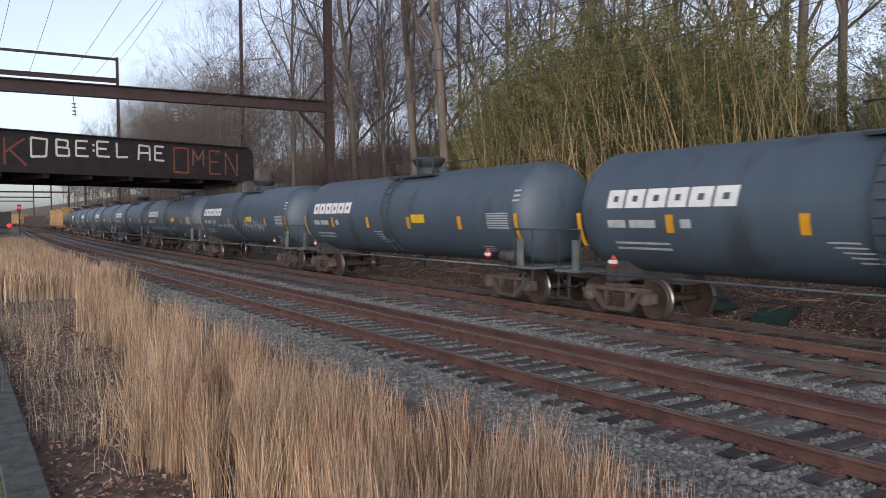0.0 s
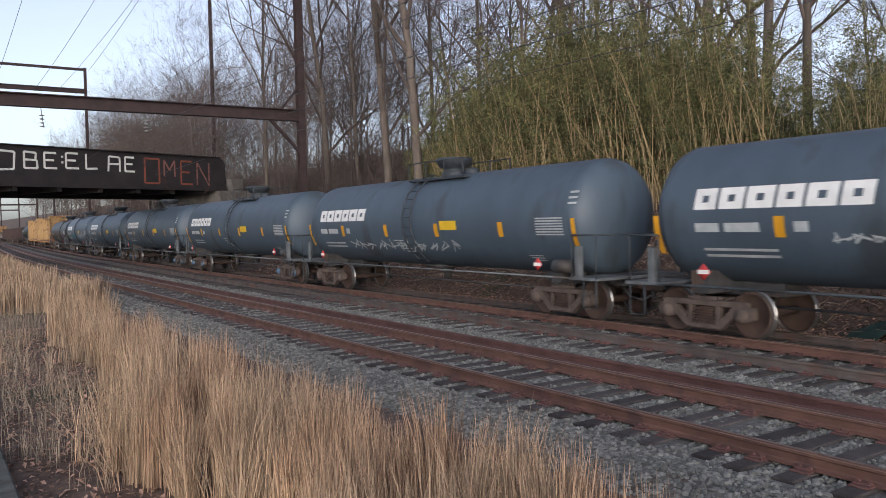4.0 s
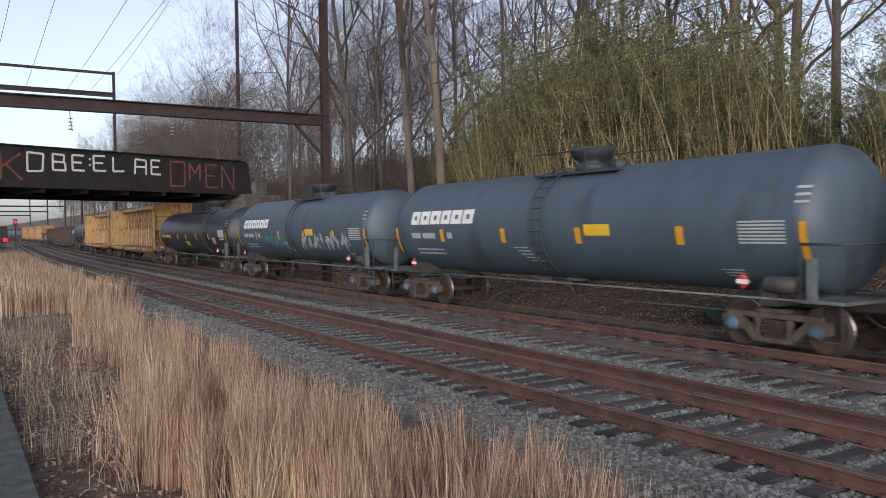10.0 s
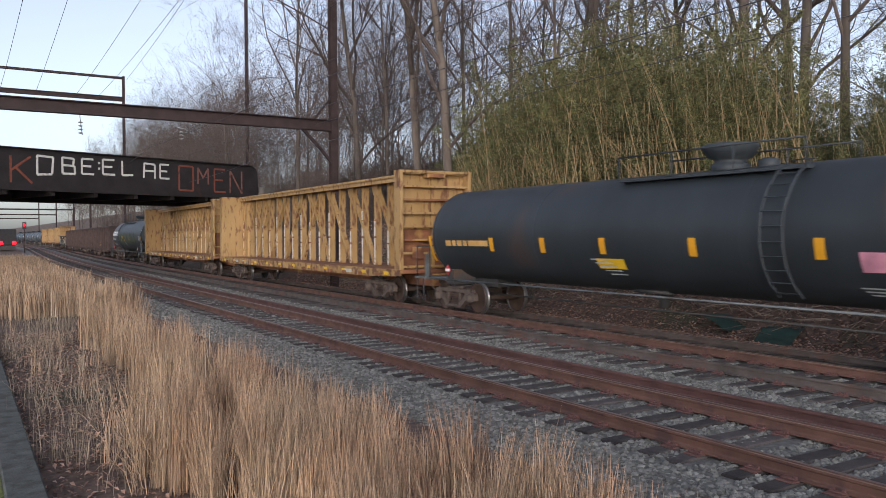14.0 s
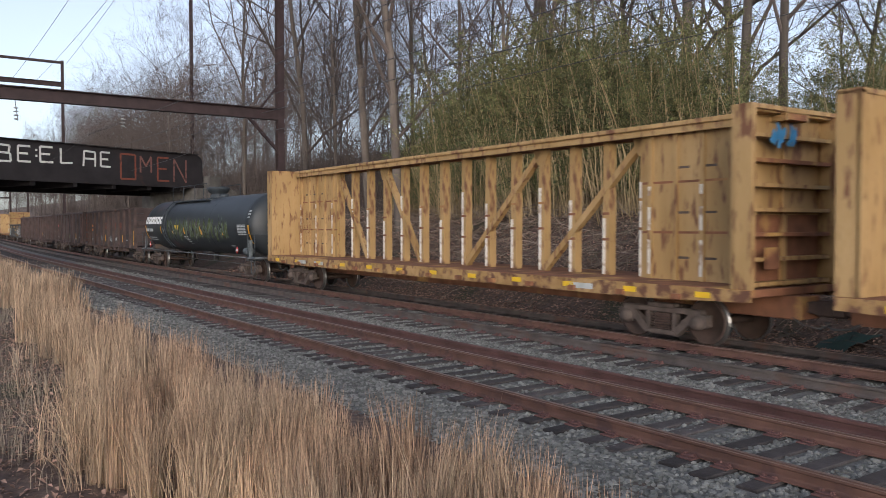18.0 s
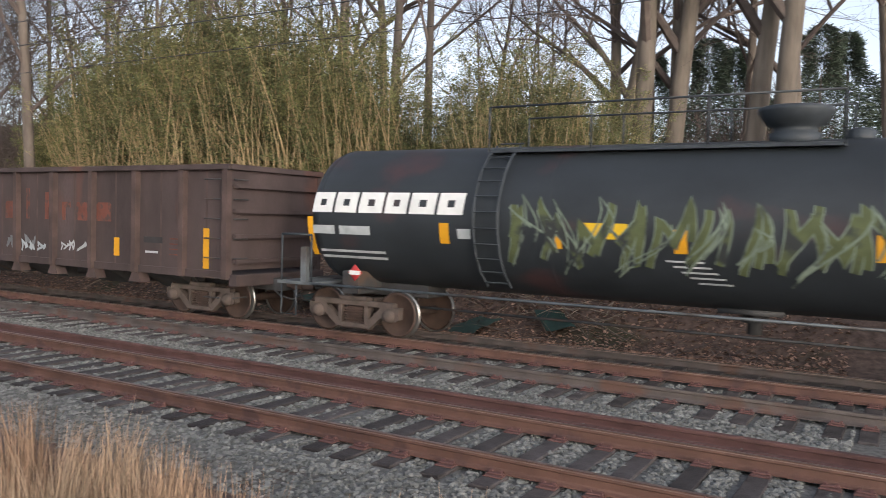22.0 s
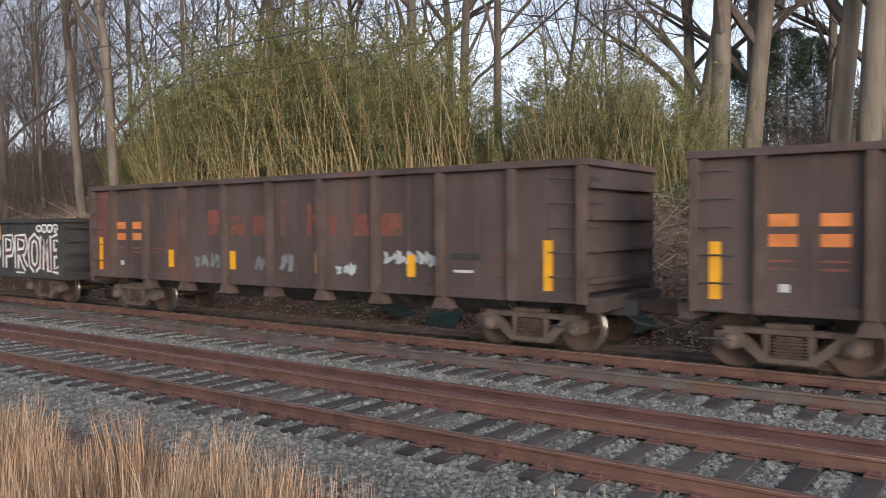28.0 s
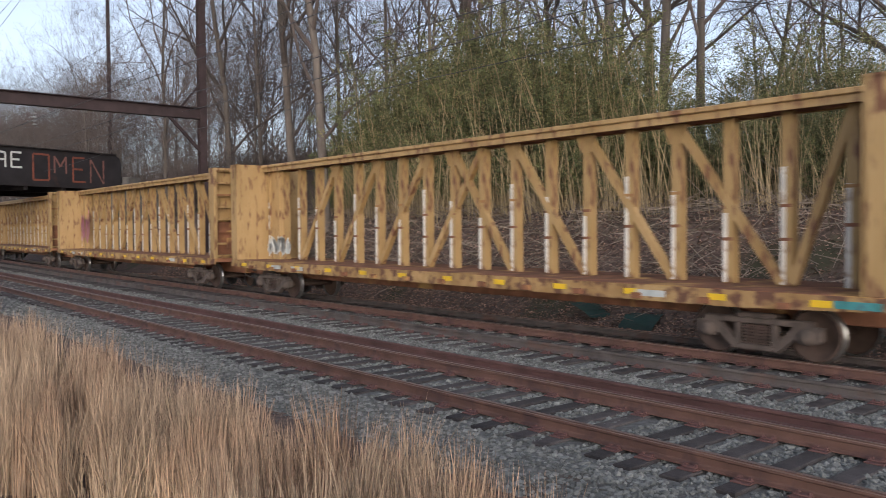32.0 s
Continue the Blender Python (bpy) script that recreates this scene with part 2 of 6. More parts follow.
M_TAGWHITE = material("worn_white_spray", (0.36, 0.41, 0.43), 0.8, vary=0.25, bump=0, stain=(0.10, 0.13, 0.16), stain_at=0.5, stain_size=3)
M_PINK = material("pink_spray", (0.50, 0.22, 0.30), 0.8, vary=0.25, bump=0)
M_REDLAMP = material("red_lamp", (1.0, 0.006, 0.012), 0.4, bump=0, vary=0.0, emit=4.0)
M_CARDARK = material("far_carriage", (0.03, 0.03, 0.033), 0.9, vary=0.2, bump=0)
M_TARP = material("green_tarp", (0.018, 0.05, 0.042), 0.6, vary=0.3, fine=15, bump=0.4)
M_PVC = material("pvc_pipe", (0.65, 0.66, 0.64), 0.5, vary=0.1, bump=0)

# ---- mesh helpers ----
class Mesh:
    """Gathers vertices and faces of one mesh."""

    def __init__(self, smooth=False):
        self.v, self.f, self.smooth = [], [], smooth

    def add(self, vs, fs):
        k = len(self.v)
        self.v += [tuple(p) for p in vs]
        self.f += [tuple(i + k for i in q) for q in fs]
        return self

    def box(self, x0, x1, y0, y1, z0, z1, bevel=0.0):
        if bevel:
            b, vs = bevel, []
            for z, s in ((z0, b), (z0 + b, 0), (z1 - b, 0), (z1, b)):
                vs += [(x0 + s, y0 + s, z), (x1 - s, y0 + s, z), (x1 - s, y1 - s, z), (x0 + s, y1 - s, z)]
            fs = [(3, 2, 1, 0), (12, 13, 14, 15)]
            for r in (0, 4, 8):
                fs += [(r + i, r + (i + 1) % 4, r + 4 + (i + 1) % 4, r + 4 + i) for i in range(4)]
            return self.add(vs, fs)
        vs = [(x, y, z) for z in (z0, z1) for x, y in ((x0, y0), (x1, y0), (x1, y1), (x0, y1))]
        return self.add(vs, [(3, 2, 1, 0), (4, 5, 6, 7), (0, 1, 5, 4), (1, 2, 6, 5), (2, 3, 7, 6), (3, 0, 4, 7)])

    def bar(self, a, b, w, d, side=(1, 0, 0)):
        """A bar of section w (across) by d (along side) from a to b."""
        a, b, s = Vector(a), Vector(b), Vector(side).normalized()
        n = (b - a).cross(s).normalized() * (w / 2)
        s = s * (d / 2)
        vs = [p + q for p in (a, b) for q in (-n - s, n - s, n + s, -n + s)]
        return self.add(vs, [(3, 2, 1, 0), (4, 5, 6, 7), (0, 1, 5, 4), (1, 2, 6, 5), (2, 3, 7, 6), (3, 0, 4, 7)])

    def tube(self, points, radii, sides=6, caps=True):
        points = [Vector(p) for p in points]
        if isinstance(radii, (int, float)):
            radii = [radii] * len(points)
        k0, vs, fs = 0, [], []
        ref = Vector((0.13, 0.31, 0.94))
        for i, p in enumerate(points):
            d = (points[min(i + 1, len(points) - 1)] - points[max(i - 1, 0)]).normalized()
            u = d.cross(ref)
            if u.length < 0.05:
                u = d.cross(Vector((1, 0, 0)))
            u.normalize()
            w = d.cross(u)
            for j in range(sides):
                a = 2 * math.pi * j / sides
                vs.append(p + (u * math.cos(a) + w * math.sin(a)) * radii[i])
        for i in range(len(points) - 1):
            for j in range(sides):
                a, b = i * sides + j, i * sides + (j + 1) % sides
                fs.append((a, b, b + sides, a + sides))
        if caps:
            fs += [tuple(reversed(range(sides))), tuple(range(len(vs) - sides, len(vs)))]
        return self.add(vs, fs)

    def lathe(self, profile, axis="y", center=(0, 0, 0), sides=24, close=True):
        """Turns (along, radius) pairs round an axis."""
        c, vs, fs = Vector(center), [], []
        for t, r in profile:
            for j in range(sides):
                a = 2 * math.pi * j / sides
                p = (r * math.cos(a), r * math.sin(a))
                vs.append(c + Vector({"y": (p[0], t, p[1]), "x": (t, p[0], p[1]), "z": (p[0], p[1], t)}[axis]))
        for i in range(len(profile) - 1):
            for j in range(sides):
                a, b = i * sides + j, i * sides + (j + 1) % sides
                fs.append((a, b, b + sides, a + sides) if axis != "y" else (b, a, a + sides, b + sides))
        if close:
            fs += [tuple(range(sides)), tuple(range(len(vs) - sides, len(vs)))]
        return self.add(vs, fs)

    def prism(self, outline, axis, lo, hi):
        """Extrudes an outline of (u, v) pairs along an axis: 'x' takes (y, z), 'y' takes (x, z), 'z' takes (x, y)."""
        n = len(outline)
        put = {"x": lambda u, v, t: (t, u, v), "y": lambda u, v, t: (u, t, v), "z": lambda u, v, t: (u, v, t)}[axis]
        vs = [put(u, v, t) for t in (lo, hi) for u, v in outline]
        fs = [tuple(reversed(range(n))), tuple(range(n, 2 * n))]
        fs += [(i, (i + 1) % n, n + (i + 1) % n, n + i) for i in range(n)]
        return self.add(vs, fs)

    def data(self, name):
        me = bpy.data.meshes.new(name)
        me.from_pydata(self.v, [], self.f)
        bm = bmesh.new()
        bm.from_mesh(me)
        if len(bm.faces) < 60000:
            bmesh.ops.recalc_face_normals(bm, faces=bm.faces)
        bm.to_mesh(me)
        bm.free()
        if self.smooth:
            me.polygons.foreach_set("use_smooth", [True] * len(me.polygons))
        return me


def part(name, mesh, mat, parent=None, label="", at=None):
    me = mesh.data(name) if isinstance(mesh, Mesh) else mesh
    if mat and not me.materials:
        me.materials.append(mat)
    ob = new(name, me)
    ob.parent = parent
    if at is not None:
        ob.matrix_local = at if isinstance(at, Matrix) else Matrix.Translation(at)
    return tagged(ob, label) if label else ob


def empty(name, label, category, group="", m=None, kind=""):
    ob = new(name)
    if m is not None:
        ob.matrix_basis = m
    return tagged(ob, label, category, group, kind)


def raw(name, verts, faces, mat):
    """One object from arrays."""
    me = bpy.data.meshes.new(name)
    me.from_pydata(np.asarray(verts).tolist(), [], np.asarray(faces).tolist())
    me.materials.append(mat)
    return new(name, me)


# ---- the curve of the line ----
def bend(y):
    """Sideways shift of the tracks at y: a gentle curve, then straight on."""
    if y < 0:
        return 0.00008 * y * y
    if y < 120:
        return 0.00025 * y * y
    if y < 190:
        return 3.6 + 0.06 * (y - 120)
    u = min(y - 190, 90)
    return 7.8 + 0.06 * u - 0.06 * u * u / 180


def slope(y):
    return (bend(y + 0.5) - bend(y - 0.5))


RAIL_1, RAIL_2, RAIL_3, RAIL_4 = 7.374, 8.98, 11.87, 13.37
TRAIN_X = RAIL_4 + 0.7525


def on_line(x, y, z=0.0):
    return Vector((x + bend(y), y, z))

# ---- ground ----
def ground_height(x, y):
    u = x - bend(y)
    if u < 4.5:
        z = -0.22 + 0.05 * noise.noise((x * 0.5, y * 0.5, 0))
    elif u < 6.2:
        z = -0.22 - 0.10 * (u - 4.5) / 1.7
    elif u < 15.6:
        z = -0.24
    elif u < 17.0:
        z = -0.24 - 0.16 * (u - 15.6) / 1.4
    else:
        s = min(1.0, (u - 17.0) / 5.5)
        z = -0.40 + 3.1 * s * s * (3 - 2 * s) + max(0, u - 22.5) * 0.07
        z += 0.35 * noise.noise((x * 0.35, y * 0.35, 3)) * s
        far = min(1, max(0, (y - 25) / 40))
        z += far * max(0, u - 20) * 0.20
    return min(z, 16)


def grid_sheet(name, xs, ys, mat, label, category):
    vs = [(x + bend(y) if -20 < x < 60 else x, y, ground_height(x + bend(y), y)) for y in ys for x in xs]
    w = len(xs)
    fs = [(j * w + i, j * w + i + 1, (j + 1) * w + i + 1, (j + 1) * w + i) for j in range(len(ys) - 1) for i in range(w - 1)]
    ob = raw(name, vs, fs, mat)
    ob.data.polygons.foreach_set("use_smooth", [True] * len(ob.data.polygons))
    return tagged(ob, label, category, kind="structure")


xs = [-3000, -800, -200, -60] + [-20 + 0.8 * i for i in range(30)] + [4.2 + 0.4 * i for i in range(5)] + [6.2, 15.6, 16.2, 16.6] + [17 + 0.6 * i for i in range(40)] + [44, 50, 58, 200, 900, 3000]
ys = [-2500, -600, -150, -60, -30] + [-20 + 1.0 * i for i in range(100)] + [84, 90, 98, 108, 120, 135, 150, 170, 190, 210, 235, 260, 290, 330, 400, 600, 1200, 3000]
ground = grid_sheet("ground", xs, ys, M_LITTER, "brown leaf litter ground rising to a wooded bank", "ground")

# ballast bed with shoulders
bed = Mesh()
by = [-30 + 2 * i for i in range(60)] + [90 + 8 * i for i in range(50)]
prof = [(5.3, -0.34), (5.9, -0.25), (6.5, -0.215), (9.8, -0.215), (10.4, -0.235), (10.9, -0.215), (15.3, -0.22), (15.8, -0.27), (16.6, -0.46)]
bed.add([(x + bend(y), y, z) for y in by for x, z in prof],
        [(j * 9 + i, j * 9 + i + 1, j * 9 + i + 10, j * 9 + i + 9) for j in range(len(by) - 1) for i in range(8)])
ballast_bed = tagged(part("ballast_bed", bed, M_BALLAST), "grey crushed stone ballast bed under the two tracks", "ballast", kind="structure")

# kerb of the platform, with mossy turf behind it
kerb = Mesh()
kerb.box(-0.31, 0.04, -4, 30, -0.35, -0.02, 0.02)
kerb_ob = tagged(part("kerb", kerb, M_CONCRETE, at=pose(0.62, 0, 0, 0, 0, -0.75)), "weathered grey concrete kerb beside the dry grass", "kerb", kind="structure")
turf = Mesh()
turf.box(-9, -0.315, -4, 30, -0.4, -0.04)
tagged(part("turf", turf, M_MOSS, at=pose(0.62, 0, 0, 0, 0, -0.75)), "mossy green turf behind the kerb", "turf", kind="structure")


# ---- tracks ----
HEAD = [(-0.038, -0.042), (-0.038, -0.007), (-0.028, 0), (0.028, 0), (0.038, -0.007), (0.038, -0.042), (0.020, -0.056), (0.017, -0.125),
        (0.030, -0.142), (0.070, -0.158), (0.070, -0.17), (-0.070, -0.17), (-0.070, -0.158), (-0.030, -0.142), (-0.017, -0.125), (-0.020, -0.056)]


def rail(name, x, dz, mat, top, parent, label, tilt=0.0, y_end=420):
    ys = [-40 + 4 * i for i in range(60)] + [200 + 10 * i for i in range((y_end - 200) // 10 + 1)]
    c, s = math.cos(tilt), math.sin(tilt)
    n = len(HEAD)
    m = Mesh()
    m.add([(x + bend(y) + u * c - v * s, y, dz + u * s + v * c) for y in ys for u, v in HEAD],
          [(j * n + i, j * n + (i + 1) % n, (j + 1) * n + (i + 1) % n, (j + 1) * n + i) for j in range(len(ys) - 1) for i in range(n)])
    ob = part(name, m, mat, parent, label)
    if top:
        t = Mesh()
        t.add([(x + bend(y) + u, y, dz + 0.003) for y in ys for u in (-0.030, 0.026)], [(2 * j, 2 * j + 1, 2 * j + 3, 2 * j + 2) for j in range(len(ys) - 1)])
        # thin strip in the same pale colour along the near side of the head
        t.add([(x + bend(y) - 0.0395, y, dz + v) for y in ys for v in (-0.018, -0.008)], [(2 * j, 2 * j + 1, 2 * j + 3, 2 * j + 2) for j in range(len(ys) - 1)])
        part("running_surface", t, top, ob, "worn bright running surface and pale near-side strip")
    return ob


near_track = empty("railway_track", "rusty unused-looking near railway track on timber ties", "railway track", "railway tracks", kind="structure")
far_track = empty("railway_track", "worn railway track that carries the freight train", "railway track", "railway tracks", kind="structure")
rail("rail", RAIL_1, 0, M_RAIL, M_RAILTOP, near_track, "rust-brown steel rail")
rail("rail", RAIL_2, 0, M_RAIL, M_RAILTOP, near_track, "rust-brown steel rail")
rail("rail", RAIL_3, 0, M_OLDRAIL, None, far_track, "dull dark rail laid along the tie ends")
rail("rail", RAIL_4, 0, M_RAIL, M_RAILTOP, far_track, "rust-brown steel rail under the train")
rail("rail", RAIL_4 + 1.505, -0.04, M_OLDRAIL, M_RAILTOP, far_track, "rust-brown steel rail under the train")
tagged(rail("loose_rail", RAIL_2 + 0.16, -0.012, M_SPARE, None, None, "", y_end=300), "spare red-brown rail standing against the track rail", "rail", kind="structure")
tagged(rail("loose_rail", RAIL_2 + 0.84, -0.04, M_SPARE, None, None, "", tilt=0.05, y_end=300), "spare dark red-brown rail lying at the tie ends", "rail", kind="structure")


# ---- rolling stock: y runs along the car, the near side faces -x, z = 0 on the rail ----
def truck(parent, y, caps=None):
    """A two-axle freight truck: side frames with springs, bolster, wheels with bright treads."""
    base = part("truck", Mesh().box(-0.62, 0.62, -0.2, 0.2, 0.42, 0.72, 0.03), M_TRUCK, parent, "rusty cast-steel freight truck", at=(0, y, 0))
    for s in (-1, 1):
        sf = Mesh()
        x0, x1 = (-1.06, -0.90) if s < 0 else (0.90, 1.06)
        # top chord, diagonals, spring seat and pedestals, leaving the side windows open
        sf.box(x0, x1, -0.98, 0.98, 0.60, 0.71, 0.02)
        sf.box(x0, x1, -0.34, 0.34, 0.70, 0.79, 0.02)
        sf.box(x0, x1, -0.36, 0.36, 0.15, 0.25, 0.02)
        for q in (-1, 1):
            sf.bar((sum((x0, x1)) / 2, q * 0.34, 0.20), (sum((x0, x1)) / 2, q * 0.78, 0.58), 0.15, 0.15)
            sf.bar((sum((x0, x1)) / 2, q * 0.33, 0.62), (sum((x0, x1)) / 2, q * 0.33, 0.24), 0.09, 0.14)
            sf.prism([(q * 0.66, 0.62), (q * 1.12, 0.62), (q * 1.12, 0.40), (q * 1.02, 0.34), (q * 0.76, 0.34), (q * 0.66, 0.44)], "x", x0, x1)
        part("side_frame", sf, M_TRUCK, base)
        sp = Mesh()
        for k in range(6):
            sp.box(x0 + 0.02, x1 + 0.02, -0.25, 0.25, 0.26 + 0.052 * k, 0.285 + 0.052 * k)
        sp.box(-0.99 if s < 0 else 0.93, -0.93 if s < 0 else 0.99, -0.2, 0.2, 0.26, 0.58)
        tagged(part("spring_nest", sp, M_WHEEL, base), kind="stuff")
        for q in (-1, 1):
            wheel = Mesh(True)
            xs_ = s * 0.70
            wheel.lathe([(xs_ - s * 0.02, 0.08), (xs_ + s * 0.01, 0.36), (xs_ - s * 0.02, 0.395), (xs_ - s * 0.02, 0.455), (xs_ + s * 0.07, 0.448), (xs_ + s * 0.07, 0.39), (xs_ + s * 0.04, 0.37), (xs_ + s * 0.06, 0.1)], "x", (0, q * 0.89, 0.457), 28)
            w = part("wheel", wheel, M_WHEEL, base)
            tr = Mesh(True)
            tr.lathe([(xs_ - s * 0.01, 0.460), (xs_ + s * 0.066, 0.453)], "x", (0, q * 0.89, 0.457), 28, close=False)
            tr.lathe([(xs_ - s * 0.075, 0.47), (xs_ - s * 0.055, 0.487), (xs_ - s * 0.025, 0.482), (xs_ - s * 0.015, 0.46)], "x", (0, q * 0.89, 0.457), 28, close=False)
            part("tread", tr, M_TREAD, w, "bright worn tread")
            cap = Mesh(True).lathe([(s * 0.98, 0.14), (s * 1.08, 0.14), (s * 1.09, 0.115), (s * 1.14, 0.105), (s * 1.15, 0.03)], "x", (0, q * 0.89, 0.457), 14)
            part("bearing_cap", cap, caps or M_TRUCK, base)
    for q in (-1, 1):
        part("axle", Mesh(True).lathe([(-0.9, 0.085), (0.9, 0.085)], "x", (0, q * 0.89, 0.457), 10), M_WHEEL, base)
    return base


def coupler(parent, half):
    for s in (-1, 1):
        m = Mesh()
        m.box(-0.11, 0.11, min(s * (half - 1.3), s * (half - 0.28)), max(s * (half - 1.3), s * (half - 0.28)), 0.74, 0.95, 0.02)
        m.box(-0.17, 0.17, min(s * (half - 0.32), s * half), max(s * (half - 0.32), s * half), 0.70, 1.0, 0.04)
        part("coupler", m, M_WHEEL, parent)
        h = Mesh(True)
        h.tube([(-0.25, s * (half - 0.9), 0.8), (-0.3, s * (half - 0.5), 0.55), (-0.28, s * (half - 0.15), 0.5), (-0.2, s * half, 0.62)], 0.025, 6)
        part("air_hose", h, M_FRAME, parent)


def stripes(parent, name, mat, ys, z0, z1, x, w=0.11, label=""):
    for y in ys:
        part(name, Mesh().box(x - 0.006, x, y - w / 2, y + w / 2, z0, z1), mat, parent, label)


def hull(y, z, r, zc, off=0.006):
    """A point of the tank's near side at height z."""
    return -math.sqrt(max(0.0, (r + off) ** 2 - (z - zc) ** 2))


def wrap(y0, y1, z0, z1, r, zc, off=0.008, n=4):
    """A thin patch that follows the tank's near side."""
    m = Mesh()
    vs = [(hull(0, z0 + (z1 - z0) * k / n, r, zc, off), y, z0 + (z1 - z0) * k / n) for k in range(n + 1) for y in (y0, y1)]
    m.add(vs, [(2 * k, 2 * k + 1, 2 * k + 3, 2 * k + 2) for k in range(n)])
    return m


def band_text(parent, name, mat, y_left, z, h, widths, gap, r, zc, label):
    """A row of plain blocks that follow the tank's side, from the viewer's left to right (towards -y)."""
    y = y_left
    m = Mesh()
    for w in widths:
        vs = wrap(y - w, y, z, z + h, r, zc)
        m.add(vs.v, vs.f)
        y -= w + gap
    return part(name, m, mat, parent, label)


def logo_blocks(car, y, z, r, zc):
    """Six heavy white slotted blocks that lean a little, standing in for a name."""
    h, t = 0.40, 0.135
    for w in (0.50, 0.53, 0.56, 0.50, 0.56, 0.54):
        m = Mesh()
        boxes = [(0, w, h - t, h), (0, w * 0.36, t, h - t), (w * 0.64, w, t, h - t), (0, w, 0, t)]
        for a, b, c, d in boxes:
            n = 3
            vs = []
            for k in range(n + 1):
                v = c + (d - c) * k / n
                lean = 0.10 * v
                for u in (b, a):
                    vs.append((hull(0, z + v, r, zc, 0.009), y - u - lean, z + v))
            m.add(vs, [(2 * k, 2 * k + 1, 2 * k + 3, 2 * k + 2) for k in range(n)])
        part("logo_block", m, M_WHITE, car, "heavy white slotted logo block")
        y -= w + 0.06


def tank_shell(parent, half, r, zc, mat, head=0.62):
    prof = []
    for k in range(7):
        a = math.pi / 2 * k / 6
        prof.append((-half + head - head * math.cos(a), r * max(0.02, math.sin(a))))
    prof += [(-half + head + 0.25, r), (-half / 3, r), (0, r), (half / 3, r), (half - head - 0.25, r)]
    for k in range(6, -1, -1):
        a = math.pi / 2 * k / 6
        prof.append((half - head + head * math.cos(a), r * max(0.02, math.sin(a))))
    return part("tank", Mesh(True).lathe(prof, "y", (0, 0, zc), 48), mat, parent)


def tank_car(name, label, half=8.59, r=1.40, zc=2.42, mat=M_TANK, dark=False, caps=None, ladder_y=0.0, man_y=-0.5, walk_y=(0.8, -2.2), strips=(4.58, 1.5, -1.5, -4.58), logo_y=6.4, sign_y=-1.72, rail_h=0.40):
    """half: half the length over couplers."""
    car = empty(name, label, "tank car", "cars of the freight train")
    th = half - 0.84
    tank_shell(car, th, r, zc, mat)
    for y in (th - 0.62, th * 0.36, -th * 0.36, -th + 0.62):
        part("weld_seam", Mesh(True).lathe([(y - 0.03, r + 0.001), (y - 0.015, r + 0.006), (y + 0.015, r + 0.006), (y + 0.03, r + 0.001)], "y", (0, 0, zc), 48, close=False), mat, car)
    # manway with its platform and rails on top
    top = zc + r
    man = part("manway", Mesh(True).lathe([(top - 0.1, 0.40), (top + 0.10, 0.40), (top + 0.12, 0.34), (top + 0.20, 0.34), (top + 0.24, 0.46), (top + 0.44, 0.58), (top + 0.50, 0.58), (top + 0.53, 0.50), (top + 0.55, 0.05)], "z", (0, man_y, 0), 20), M_FITTING, car, "dark round manway housing")
    part("walkway", Mesh().box(-0.85, 0.85, walk_y[1], walk_y[0], top - 0.17, top - 0.11), M_FITTING, man)
    part("valve_housing", Mesh(True).lathe([(top - 0.1, 0.22), (top + 0.12, 0.22), (top + 0.16, 0.12), (top + 0.17, 0.02)], "z", (0, man_y - 0.95, 0), 14), M_FITTING, man)
    for x in (-0.85, 0.85):
        gr = Mesh(True)
        gr.tube([(x, walk_y[1], top + rail_h), (x, walk_y[0], top + rail_h)], 0.02, 5)
        for k in range(4):
            y = walk_y[1] + (walk_y[0] - walk_y[1]) * k / 3
            gr.tube([(x, y, top - 0.14), (x, y, top + rail_h)], 0.02, 5)
        part("safety_rail", gr, M_FITTING, car)
    # ladder on the near and far side
    for s in (-1, 1):
        lad = Mesh()
        for y in (-0.24, 0.24):
            pts = [(s * (r + 0.10) * math.cos(a), ladder_y + y, zc + (r + 0.10) * math.sin(a)) for a in [math.radians(d) for d in range(-55, 80, 15)]]
            lad.tube(pts, 0.028, 5)
        for d in range(-50, 75, 11):
            a = math.radians(d)
            lad.tube([(s * (r + 0.10) * math.cos(a), ladder_y - 0.24, zc + (r + 0.10) * math.sin(a)), (s * (r + 0.10) * math.cos(a), ladder_y + 0.24, zc + (r + 0.10) * math.sin(a))], 0.016, 4)
        part("ladder", lad, M_FITTING, car)
    # sills, bolsters, end platforms with rails
    for s in (-1, 1):
        sill = Mesh()
        sill.box(-0.35, 0.35, min(s * (th - 2.6), s * (half - 0.5)), max(s * (th - 2.6), s * (half - 0.5)), 0.78, 1.06, 0.02)
        sill.box(-1.15, 1.15, s * (half - 2.1) - 0.2, s * (half - 2.1) + 0.2, 0.84, 1.30, 0.02)
        part("stub_sill", sill, M_FRAME, car)
        ys_ = sorted((s * (th - 0.55), s * (half - 0.42)))
        part("end_platform", Mesh().box(-1.45, 1.45, ys_[0], ys_[1], 0.98, 1.04), M_STEP, car, "grey steel end platform")
        for x in (-1.4, 1.4):
            hr = Mesh(True)
            hr.tube([(x, s * (th - 0.45), 1.04), (x, s * (th - 0.45), 2.0)], 0.022, 5)
            hr.tube([(x, s * (half - 0.5), 1.04), (x, s * (half - 0.5), 2.0)], 0.022, 5)
            hr.tube([(x, s * (th - 0.45), 2.0), (x, s * (half - 0.5), 2.0)], 0.022, 5)
            hr.tube([(x, s * (half - 0.5), 1.04), (x, s * (half - 0.5), 0.35), (x, s * (half - 0.9), 0.35), (x, s * (half - 0.9), 1.04)], 0.022, 5)
            part("hand_rail", hr, M_FITTING, car)
